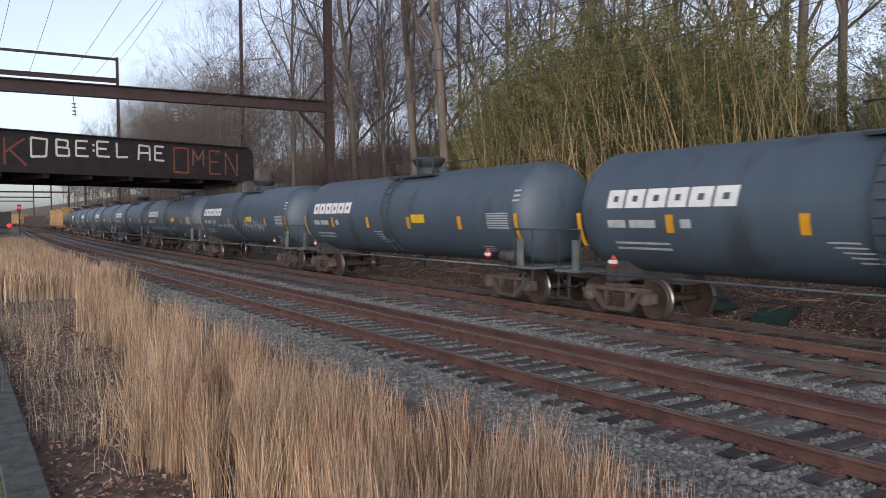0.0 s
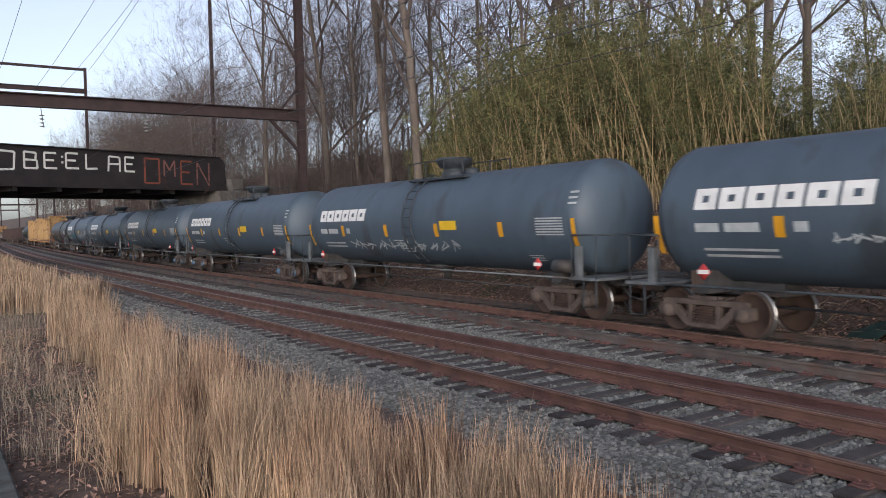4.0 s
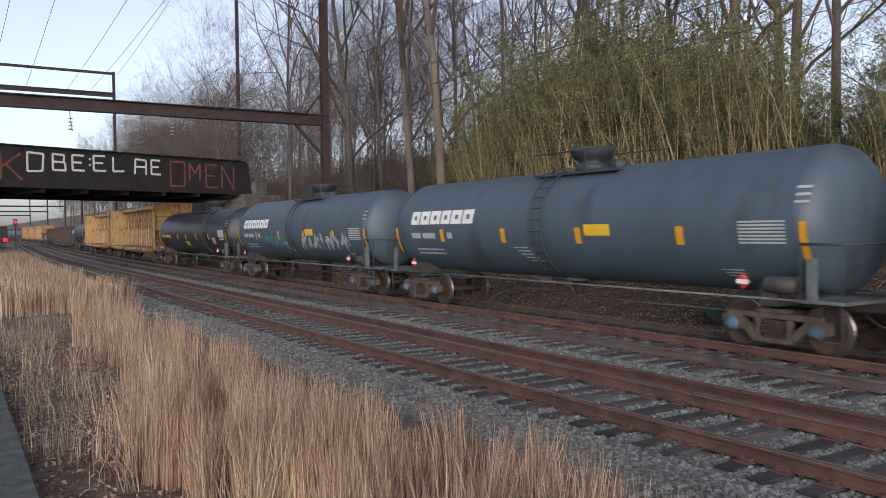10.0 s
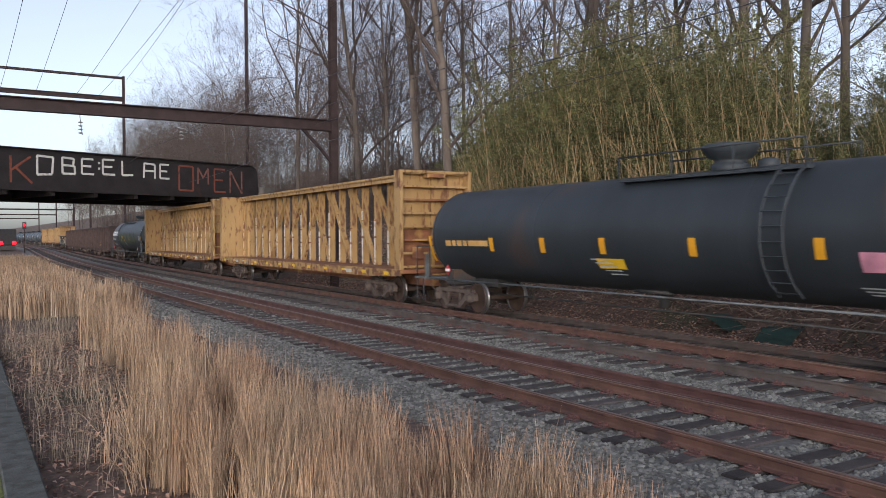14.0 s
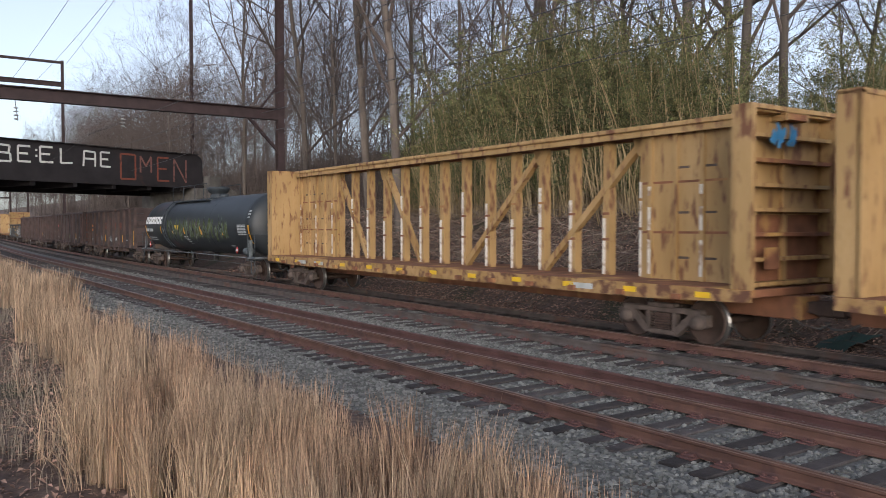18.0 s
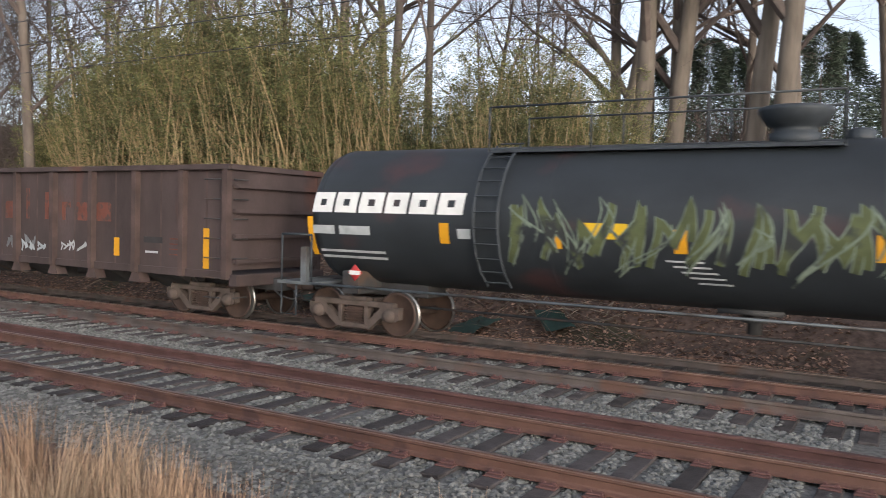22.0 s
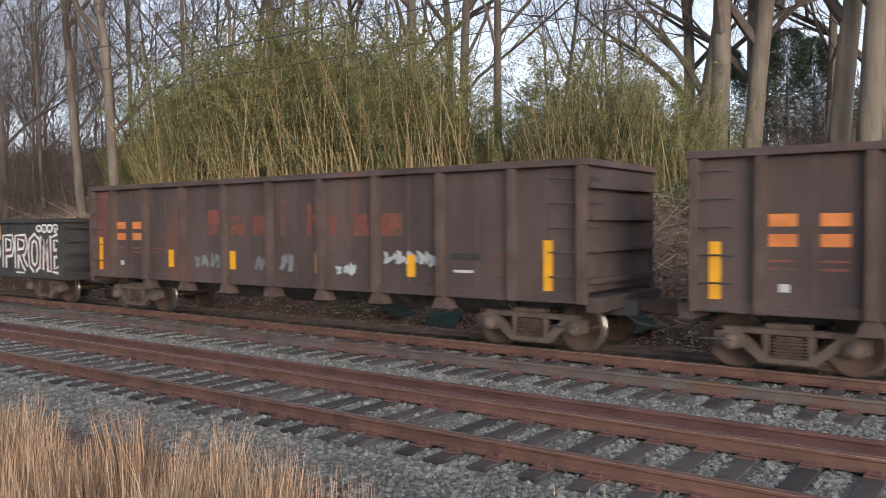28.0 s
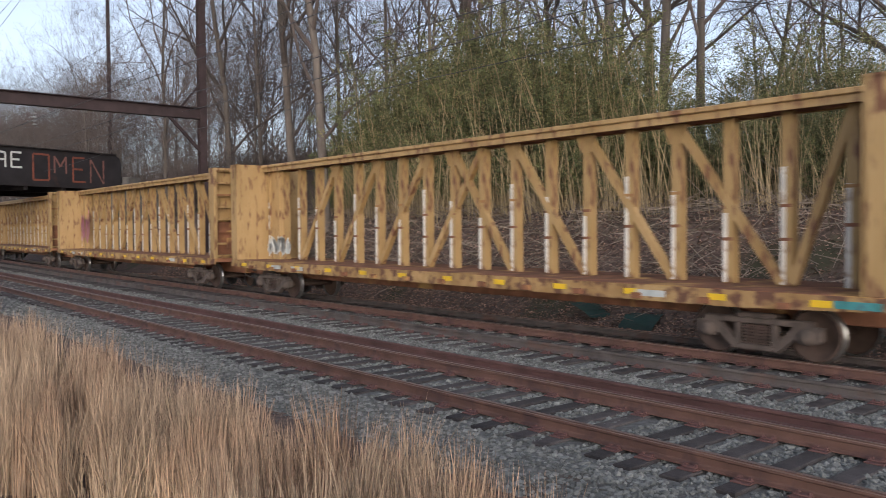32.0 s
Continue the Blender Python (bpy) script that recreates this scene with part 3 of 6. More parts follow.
        part("end_rail", Mesh(True).tube([(-1.4, s * (half - 0.5), 2.0), (1.4, s * (half - 0.5), 2.0)], 0.022, 5), M_FITTING, car)
        brace = Mesh().box(-1.42, -1.30, s * (th - 0.25) - 0.07, s * (th - 0.25) + 0.07, 0.98, 1.75)
        part("saddle_post", brace, M_STEP, car)
        # round placard by the end
        pl = Mesh(True).lathe([(-1.46, 0.16), (-1.44, 0.16)], "x", (0, s * (th - 1.6) , 1.30), 4)
        p1 = part("placard", pl, M_RED, car, "red and white hazard placard")
        part("placard_band", Mesh().box(-1.47, -1.462, s * (th - 1.6) - 0.13, s * (th - 1.6) + 0.13, 1.26, 1.34), M_WHITE, p1)
    tank_b = Mesh(True).lathe([(-0.34, 0.02), (-0.30, 0.16), (0.30, 0.16), (0.34, 0.02)], "y", (-1.18, -(th - 0.95), 1.26), 12)
    part("air_reservoir", tank_b, M_STEP, car, "grey air reservoir")
    side = Mesh(True)
    for x in (-1.48, 1.48):
        side.tube([(x, -(th - 0.5), 1.02), (x, th - 0.5, 1.02)], 0.026, 5)
    part("side_rail", side, M_STEP, car, "pale side hand rail")
    val = Mesh(True).lathe([(0.62, 0.12), (0.80, 0.12), (0.82, 0.22), (1.05, 0.22)], "z", (0, 0, 0), 12)
    val.box(-0.5, 0.5, -0.5, 0.5, 0.98, 1.06)
    part("bottom_outlet", val, M_FRAME, car)
    rod = Mesh(True)
    rod.tube([(-0.5, -(half - 3.2), 0.62), (-0.5, half - 3.2, 0.62)], 0.025, 5)
    part("brake_rod", rod, M_FRAME, car)
    for s in (-1, 1):
        truck(car, s * (half - 2.1), caps)
    coupler(car, half)
    # markings: +y end first, as the viewer's left
    for y in (th - 0.40, -th + 0.40):
        part("end_band", wrap(y - 0.07, y + 0.07, zc - 0.80, zc - 0.02, r, zc, n=6), M_YELLOW, car, "curved yellow reflective strip")
    for y in strips:
        part("reflector", wrap(y - 0.10, y + 0.10, zc - 0.46, zc - 0.08, r, zc), M_YELLOW, car, "yellow reflective strip")
    if not dark:
        logo_blocks(car, logo_y, zc + 0.07, r, zc)
        band_text(car, "stencil", M_STENCIL, logo_y, zc - 0.36, 0.17, [0.55, 0.75], 0.12, r, zc, "grey stencilled bars")
        for k in range(2):
            part("stencil", wrap(logo_y - 1.7, logo_y - 0.1, zc - 0.72 - 0.12 * k, zc - 0.67 - 0.12 * k, r, zc), M_STENCIL, car)
        part("data_box", wrap(strips[0] - 0.55, strips[0] - 0.28, zc - 0.36, zc - 0.18, r, zc), M_STENCIL, car)
    part("warning_sign", wrap(sign_y - 0.85, sign_y, zc - 0.27, zc - 0.01, r, zc) if not dark else wrap(sign_y - 0.9, sign_y, zc - 0.80, zc - 0.56, r, zc), M_SIGN, car, "yellow rectangular warning sign")
    for k in range(5):
        part("stencil", wrap(0.55 - 0.10 * k, 1.15 - 0.12 * k, zc - 0.60 - 0.085 * k, zc - 0.57 - 0.085 * k, r, zc), M_STENCIL, car)
    for k in range(3):
        part("stencil", wrap(-5.9, -5.35 - 0.05 * k, zc - 0.95 - 0.06 * k, zc - 0.925 - 0.06 * k, r, zc), M_STENCIL, car)
    for k in range(7):
        part("stencil", wrap(-th + 0.75, -th + 1.75, zc - 0.42 + 0.065 * k, zc - 0.385 + 0.065 * k, r, zc), M_STENCIL, car)
    for k in range(3):
        part("stencil", wrap(-th + 0.30, -th + 0.62, zc + 0.30 + 0.13 * k, zc + 0.35 + 0.13 * k, r - 0.03, zc, off=0.02), M_STENCIL, car)
    return car


def centerbeam(name, label, half=11.7, both=False):
    """A centre-partition lumber car: deck, end bulkheads, top chord, posts and diagonals."""
    car = empty(name, label, "centerbeam flatcar", "cars of the freight train")
    e = half - 0.80
    part("deck", Mesh().box(-1.40, 1.40, -e, e, 1.06, 1.20, 0.01), M_CBRUST, car, "rusty yellow deck")
    sill = Mesh()
    for x in (-1.42, 1.36):
        sill.prism([(-e, 1.19), (e, 1.19), (e, 0.98), (e - 2.5, 0.90), (-e + 2.5, 0.90), (-e, 0.98)], "x", x, x + 0.06)
    part("side_sill", sill, M_CBSILL, car)
    part("centre_sill", Mesh().box(-0.3, 0.3, -half + 0.5, half - 0.5, 0.62, 1.05, 0.02), M_CBRUST, car)
    top = 4.52
    part("top_chord", Mesh().box(-0.42, 0.42, -e, e, top - 0.10, top, 0.015).box(-0.36, -0.30, -e, e, top - 0.24, top - 0.1).box(0.30, 0.36, -e, e, top - 0.24, top - 0.1), M_CB, car)
    part("chord_web", Mesh().box(-0.30, 0.30, -e, e, top - 0.22, top - 0.11), M_CBRUST, car)
    for s in (-1, 1):
        y0, y1 = sorted((s * (e - 0.42), s * e))
        bulk = part("bulkhead", Mesh().box(-1.40, 1.40, s * (e - 0.36) - 0.03, s * (e - 0.36) + 0.03, 1.2, top - 0.02), M_CB, car)
        rib = Mesh()
        for x in (-1.40, 1.28):
            rib.box(x, x + 0.12, y0, y1, 1.2, top - 0.02, 0.01)
        rib.box(-0.06, 0.06, s * (e - 0.3) - 0.06, s * (e - 0.3) + 0.06, 1.2, top)
        part("post", rib, M_CB, bulk)
        for k in range(8):
            z = 1.25 + k * 0.45
            part("rib", Mesh().box(-1.28, 1.28, s * (e - 0.2) - 0.12, s * (e - 0.2) + 0.12, z, z + 0.07), M_CBRUST if k % 3 == 2 else M_CB, bulk)
        part("cap", Mesh().box(-1.40, 1.40, y0, y1, top - 0.08, top), M_CB, bulk)
        part("rust_patch", Mesh().box(-1.27, 1.27, *sorted((s * (e - 0.325), s * (e - 0.332))), 1.22, 2.55), M_CBRUST, bulk, "rusted lower bulkhead sheet")
        part("brake_gear", Mesh().box(-0.9, -0.5, *sorted((s * (e - 0.02), s * (e - 0.07))), 1.55, 1.95, 0.01), M_CBRUST, bulk)
        if s > 0 or both:
            # solid panels next to the bulkhead on the centre partition
            pn = Mesh().box(-0.16, 0.16, *sorted((s * (e - 0.42), s * (7.3 if both else e - 1.4))), 1.2, top - 0.2)
            pp = part("partition_panel", pn, M_CB, car)
            for k in range(5 if both else 2):
                part("panel_rib", Mesh().box(-0.23, -0.16, s * (e - 0.6 - 0.68 * k) - 0.05, s * (e - 0.6 - 0.68 * k) + 0.05, 1.2, top - 0.2), M_CB, pp)
            for k in range(3 if both else 1):
                y = s * (e - 0.6 - 1.36 * k)
                for z0, z1 in ((1.3, 2.05), (2.25, 2.75), (3.0, 3.2)):
                    part("panel_strap", Mesh().box(-0.242, -0.234, y - 0.035, y + 0.045, z0, z1), M_STRAP, pp, "worn pale strap guard")
            for z in (2.18, 3.25) if both else ():
                part("panel_seam", Mesh().box(-0.176, -0.164, *sorted((s * (e - 0.44), s * 7.32)), z, z + 0.05), M_CBRUST, pp)
            for k in range(9 if both else 0):
                y = s * (e - 1.15 - 0.68 * (k % 3))
                part("panel_stencil", Mesh().box(-0.171, -0.164, y - 0.2, y + 0.2, 1.65 + 0.95 * (k // 3), 1.70 + 0.95 * (k // 3)), M_TRUCK, pp, "faded brown stencilled bar")
    # posts with worn pale strap guards, and diagonals that lean towards the middle over two bays each
    n = 13 if both else 17
    y_first, y_last = (7.3, -7.3) if both else (e - 1.4, -(e - 1.1))
    posts = [y_first + (y_last - y_first) * k / n for k in range(n + 1)]
    post = Mesh().box(-0.11, 0.11, -0.10, 0.10, 1.2, top - 0.22, 0.012).data("partition_post")
    cut = [Mesh().box(-0.125, -0.112, 0.01, 0.105, 1.22, 1.22 + h, 0.004) for h in (1.3, 1.75, 2.1)]
    strap = [m.data("strap_guard") for m in cut]
    scuff = [Mesh().box(-0.128, -0.114, -0.104, 0.108, z, z + 0.06).data("rust_band") for z in (2.0, 2.25, 2.6, 2.9)]
    for k, y in enumerate(posts):
        ob = part("partition_post", post, M_CB, car, at=(0, y, 0))
        part("strap_guard", strap[(k * 5) % 3], M_STRAP, ob, "worn pale strap guard")
        for j in range(2):
            part("rust_band", scuff[(k * 3 + j * 2 + k // 2) % 4], M_CBRUST, ob)
        if k in ((0, 3, 10, 13) if both else (3, 5, 7, 8, 10, 12, 14)):
            part("gusset", Mesh().prism([(-0.3, top - 0.24), (0.3, top - 0.24), (0.14, top - 0.62), (-0.14, top - 0.62)], "x", -0.13, -0.112), M_CB, ob)
    pairs = [(2, 0), (5, 3), (7, 10), (10, 13)] if both else [(1, 3), (3, 5), (5, 7), (7, 9), (10, 8), (12, 10), (14, 12), (16, 14), (16, 17)]
    for low, high in pairs:
        d = Mesh()
        d.bar((-0.05, posts[low] + (0.1 if low > high else -0.1), 1.25), (-0.05, posts[high], top - 0.25), 0.15, 0.16)
        part("diagonal", d, M_CB, car)
    for k in range(12):
        y = -e + 1.0 + k * (2 * e - 2) / 11
        part("reflector", Mesh().box(-1.432, -1.424, y - 0.17, y + 0.17, 1.0, 1.11), M_SIGN, car, "yellow reflective strip")
    for y in (e - 3.2, e - 4.6, -e + 4.2):
        part("stencil", Mesh().box(-1.432, -1.424, y - 0.35, y + 0.35, 0.98, 1.10), M_STENCIL, car)
    for k in range(14):
        y = -e + 1.6 + k * (2 * e - 3.2) / 13
        part("winch", Mesh().box(-1.50, -1.42, y - 0.1, y + 0.1, 0.93, 1.04, 0.01), M_CBRUST, car)
    for s in (-1, 1):
        truck(car, s * (half - 3.1))
    coupler(car, half)
    return car


def gondola(name, label, half=8.6, top=3.40, caps=None):
    """A high-sided steel gondola with outside posts and hopper-like side pockets under the sill."""
    car = empty(name, label, "gondola car", "cars of the freight train")
    e = half - 0.95
    for s in (-1, 1):
        part("side_sheet", Mesh().box(*sorted((s * 1.36, s * 1.42)), -e, e, 0.95, top), M_GON, car)
        part("end_sheet", Mesh().box(-1.36, 1.36, *sorted((s * (e - 0.06), s * e)), 1.15, top), M_GON, car)
    part("floor", Mesh().box(-1.36, 1.36, -e, e, 0.96, 1.05), M_GON, car)
    chord = Mesh()
    for s in (-1, 1):
        chord.box(*sorted((s * 1.34, s * 1.56)), -e - 0.06, e + 0.06, top - 0.06, top + 0.06, 0.01)
        chord.box(-1.5, 1.5, *sorted((s * (e - 0.1), s * (e + 0.1))), top - 0.06, top + 0.06, 0.01)
    part("top_chord", chord, M_GON, car)
    posts = [7.59, 6.60, 5.10, 3.52, 1.90, 0.30, -1.33, -2.92, -4.57, -6.20, -7.59]
    for k, y in enumerate(posts):
        for s in (-1, 1):
            p = Mesh().box(*sorted((s * 1.42, s * 1.56)), y - 0.075, y + 0.075, 0.95, top - 0.06, 0.01)
            if 1 < k < 9:
                p.prism([(y - 0.10, 0.95), (y + 0.10, 0.95), (y + 0.22, 0.72), (y - 0.22, 0.72)], "x", *sorted((s * 1.22, s * 1.50)))
            part("side_post", p, M_GONPOST, car)
    for a, b in zip(posts[1:-1], posts[2:]):
        y = (a + b) / 2
        part("stiffener", Mesh().box(-1.4225, -1.42, y - 0.03, y + 0.03, 1.12, top - 0.06), M_GONPOST, car)
    part("side_sill", Mesh().box(-1.47, -1.42, -e, e, 0.95, 1.12).box(1.42, 1.47, -e, e, 0.95, 1.12), M_GON, car)
    part("centre_sill", Mesh().box(-0.3, 0.3, -half + 0.5, half - 0.5, 0.66, 0.95, 0.02), M_FRAME, car)
    for k in range(5):
        y = -e + 2.6 + k * (2 * e - 5.2) / 4
        part("floor_door", Mesh().prism([(-1.2, 0.95), (1.2, 0.95), (0.5, 0.55), (-0.5, 0.55)], "y", y - 0.6, y + 0.6), M_FRAME, car)
    for s in (-1, 1):
        for k in range(7):
            z = 0.55 + 0.43 * k
            part("rung", Mesh().tube([(-1.58, s * (e - 0.15), z), (-1.58, s * (e - 0.65), z)], 0.016, 4), M_FRAME, car)
            part("rung", Mesh().tube([(-1.0, s * (e + 0.09), z), (-1.42, s * (e + 0.09), z)], 0.016, 4), M_FRAME, car)
        ribm = Mesh()
        for k in range(4):
            z = 1.3 + 0.55 * k
            ribm.box(-1.38, 1.38, *sorted((s * e, s * (e + 0.12))), z, z + 0.09)
        part("end_rib", ribm, M_GON, car)
        part("end_sill", Mesh().box(-1.45, 1.45, *sorted((s * e, s * (e + 0.22))), 0.80, 1.06, 0.02), M_GON, car)
        truck(car, s * (half - 2.3), caps)
    coupler(car, half)
    return car


def low_gondola(name, label, half=10.55, top=2.55):
    car = empty(name, label, "gondola car", "cars of the freight train")
    e = half - 0.85
    for s in (-1, 1):
        part("side_sheet", Mesh().box(*sorted((s * 1.38, s * 1.45)), -e, e, 0.80, top), M_LOW, car)
        part("end_sheet", Mesh().box(-1.38, 1.38, *sorted((s * (e - 0.06), s * e)), 0.95, top), M_LOW, car)
    part("floor", Mesh().box(-1.38, 1.38, -e, e, 0.81, 0.90), M_LOW, car)
    ch = Mesh()
    for s in (-1, 1):
        ch.box(*sorted((s * 1.36, s * 1.54)), -e - 0.05, e + 0.05, top - 0.08, top + 0.05, 0.01)
        ch.box(-1.5, 1.5, *sorted((s * (e - 0.1), s * (e + 0.08))), top - 0.08, top + 0.05, 0.01)
    part("top_chord", ch, M_LOW, car)
    for k in range(31):
        y = -e + 0.1 + k * (2 * e - 0.2) / 30
        part("side_rib", Mesh().box(-1.475, -1.45, y - 0.05, y + 0.05, 0.86, top - 0.08), M_LOW, car)
    part("side_sill", Mesh().box(-1.49, -1.45, -e, e, 0.78, 0.90).box(1.45, 1.49, -e, e, 0.78, 0.90), M_LOW, car)
    part("centre_sill", Mesh().box(-0.3, 0.3, -half + 0.5, half - 0.5, 0.60, 0.80, 0.02), M_FRAME, car)
    for s in (-1, 1):
        r = Mesh()
        for k in range(4):
            r.box(-1.4, 1.4, *sorted((s * e, s * (e + 0.12))), 1.1 + 0.4 * k, 1.2 + 0.4 * k)
        part("end_rib", r, M_LOW, car)
        part("end_sill", Mesh().box(-1.45, 1.45, *sorted((s * e, s * (e + 0.2))), 0.76, 1.0, 0.02), M_LOW, car)
        truck(car, s * (half - 2.75))
    coupler(car, half)
    return car


def car_y(start, t):
    """Where a point of the train is along the line at time t."""
    return start - 9.36 * t - 0.007 * t * t


TRAIN = []


def couple(car, lo, hi):
    """Puts a car into the train between two coupler places."""
    TRAIN.append((car, (lo + hi) / 2))


def ribbon(pts, w, place):
    """A flat brush stroke through (u, v) points, laid by place(u, v)."""
    m = Mesh()
    vs = []
    for k, (u, v) in enumerate(pts):
        u0, v0 = pts[max(k - 1, 0)]
        u1, v1 = pts[min(k + 1, len(pts) - 1)]
        d = math.hypot(u1 - u0, v1 - v0) or 1
        nu, nv = -(v1 - v0) / d * w / 2, (u1 - u0) / d * w / 2
        vs += [place(u - nu, v - nv), place(u + nu, v + nv)]
    return m.add(vs, [(2 * k, 2 * k + 1, 2 * k + 3, 2 * k + 2) for k in range(len(pts) - 1)])


def graffiti(car, seed, y0, y1, z0, z1, w, mat, place, n, label, fill=None, wild=0.5, sway=0.2):
    """A row of n looping strokes from y0 (viewer's left) down to y1, between two heights."""
    rnd = random.Random(seed)
    step = (y1 - y0) / n
    for k in range(n):
        a, h = y0 + step * k, z1 - z0
        if fill:
            c = [(a + step * 0.5 + 0.42 * step * math.cos(t) * rnd.uniform(0.8, 1.1), z0 + h * (0.5 + 0.46 * math.sin(t) * rnd.uniform(0.75, 1.1))) for t in [math.pi * 2 * j / 12 for j in range(12)]]
            f = Mesh()
            f.add([place(u, v, -0.004) for u, v in c] + [place(a + step / 2, z0 + h / 2, -0.004)], [(j, (j + 1) % 12, 12) for j in range(12)])
            part("graffiti_fill", f, fill, car)
        keys = [(a + step * rnd.uniform(0, 0.3), z0 + h * rnd.uniform(0, 0.2))]
        for j in range(4):
            keys.append((a + step * rnd.uniform(-0.1, 1.1), z0 + h * (rnd.uniform(0.6, 1.05) if j % 2 == 0 else rnd.uniform(-0.05, 0.45))))
        pts = []
        for j in range(len(keys) - 1):
            for q in range(6):
                f = q / 6
                f = f * f * (3 - 2 * f)
                bow = wild * math.sin(math.pi * q / 6) * 0.25
                pts.append((keys[j][0] + (keys[j + 1][0] - keys[j][0]) * f + bow * step, keys[j][1] + (keys[j + 1][1] - keys[j][1]) * q / 6))
        part("graffiti_stroke", ribbon(pts, w * rnd.uniform(1 - sway, 1 + sway), place), mat, car, label)


def bubbles(car, seed, y0, y1, z0, z1, w, mat, n, label, fill=None, place=None):
    """Rounded outline shapes side by side on a flat side, each with a stem or an inner stroke."""
    rnd = random.Random(seed)
    step = (y1 - y0) / n
    for k in range(n):
        a, h = y0 + step * (k + 0.5), z1 - z0
        sq, lean, tall = rnd.uniform(2.2, 4.0), rnd.uniform(-0.12, 0.12), rnd.uniform(0.75, 1.0)
        half_low = rnd.random() < 0.45
        pts = []
        for j in range(19):
            t = 2 * math.pi * j / 18
            c, q = math.cos(t), math.sin(t)
            u = math.copysign(abs(c) ** (2 / sq), c) * abs(step) * 0.42
            v = math.copysign(abs(q) ** (2 / sq), q) * h * 0.46 * tall
            if half_low and v < 0:
                u *= 0.35
            pts.append((a + u + lean * v, z0 + h / 2 + v))
        if fill:
            part("graffiti_fill", Mesh().add([(-1.4845, u, v) for u, v in pts[:-1]], [tuple(range(18))]), fill, car)
        part("graffiti_outline", ribbon(pts, w * rnd.uniform(0.8, 1.2), place or on_side(-1.487)), mat, car, label)
        u, v = rnd.uniform(-0.12, 0.12) * abs(step), rnd.uniform(0.35, 0.75)
        part("graffiti_stroke", ribbon([(a + u, z0 + h * v), (a + u * 0.4, z0 + h * (v - 0.14)), (a - u, z0 + h * (v - 0.26))], w * 0.8, place or on_side(-1.4885)), mat, car, label)


def on_tank(r, zc):
    return lambda u, v, off=0.0: (hull(0, v, r, zc, 0.014 + off), u, v)


def on_side(x):
    return lambda u, v, off=0.0: (x - off * 0.5, u, v)


# coupler places along the train at the start
G = [7.1 - 8.59 + 17.18 * k for k in range(9)] + [155.3, 178.3, 201.9, 221.1, 238.35, 255.5, 272.9, 289.75, 310.85, 333.8, 357.3, 380.8]
TANK = tank_car("tank_car", "blue-grey painted tank car with white logo blocks")
TANK_BLUE = tank_car("tank_car", "blue-grey tank car with blue bearing caps and white logo blocks", caps=M_CAP)
TANKS = [TANK] + [copy_thing(TANK, Matrix()) for k in range(3)] + [TANK_BLUE] + [copy_thing(TANK_BLUE, Matrix()) for k in range(3)]
tagged(TANKS[2], "blue-grey tank car with pale sprayed graffiti on its lower side")
graffiti(TANKS[2], 4, -0.8, -4.5, 1.62, 2.3, 0.06, M_TAGWHITE, on_tank(1.40, 2.42), 6, "pale spray-painted stroke")
graffiti(TANKS[2], 9, 3.6, 0.4, 1.85, 2.05, 0.035, M_STENCIL, on_tank(1.40, 2.42), 10, "thin pale spray-painted stroke")
graffiti(TANKS[3], 5, 4.2, -2.5, 1.5, 1.85, 0.035, M_STENCIL, on_tank(1.40, 2.42), 12, "thin pale spray-painted stroke")
tagged(TANKS[7], "blue-grey tank car with teal and pale sprayed graffiti")
graffiti(TANKS[7], 14, 3.4, 0.9, 1.66, 2.2, 0.13, M_TEAL, on_tank(1.40, 2.42), 9, "teal spray-painted stroke")
graffiti(TANKS[7], 15, -0.9, -6.0, 1.6, 2.25, 0.12, M_TAGWHITE, on_tank(1.40, 2.42), 11, "pale spray-painted stroke")
for k, car in enumerate(TANKS):
    couple(car, G[k], G[k + 1])
BLACK = tank_car("tank_car", "black painted tank car with yellow reflective strips", half=9.65, r=1.36, zc=2.34, mat=M_BLACKTANK, dark=True, ladder_y=-3.9, man_y=-1.85, walk_y=(0.6, -4.2), strips=(5.1, 2.85, 0.65, -2.0, -4.8), sign_y=0.95)
band_text(BLACK, "stencil", M_TAN, 7.5, 2.02, 0.16, [0.3, 0.2, 0.25, 0.2, 1.0], 0.07, 1.36, 2.34, "orange stencilled bars")
part("notice", wrap(-6.2, -5.5, 1.68, 2.02, 1.36, 2.34), M_PINK, BLACK, "faded pink notice panel")
part("notice", wrap(-8.0, -6.9, 2.05, 2.45, 1.36, 2.34, off=0.006), M_STENCIL, BLACK, "pale data panel")
couple(BLACK, G[8], G[9])
BEAM = centerbeam("centerbeam_flatcar", "empty yellow centre-partition lumber flatcar with rust stains")
BEAM_2 = centerbeam("centerbeam_flatcar", "empty yellow lumber flatcar with panelled partition ends and rust", both=True)
graffiti(BEAM_2, 23, -0.9, -0.1, 3.75, 4.25, 0.09, M_BLUETAG, lambda u, v, off=0.0: (u, -10.905 - off, v), 3, "blue spray-painted stroke")
graffiti(BEAM_2, 21, 10.5, 9.2, 1.5, 2.9, 0.022, M_CBRUST, on_side(-0.25), 4, "thin brown spray-painted stroke")
couple(BEAM, G[9], G[10])
couple(BEAM_2, G[10], G[11])
BLACK_TAG = tank_car("tank_car", "black rusting tank car with olive graffiti and white logo blocks", half=9.6, r=1.40, zc=2.40, mat=M_RUSTTANK, ladder_y=4.3, man_y=-0.5, walk_y=(4.6, -1.3), strips=(5.2, 3.0, 0.9, -1.9, -5.0), logo_y=8.3, sign_y=2.6, rail_h=0.66)
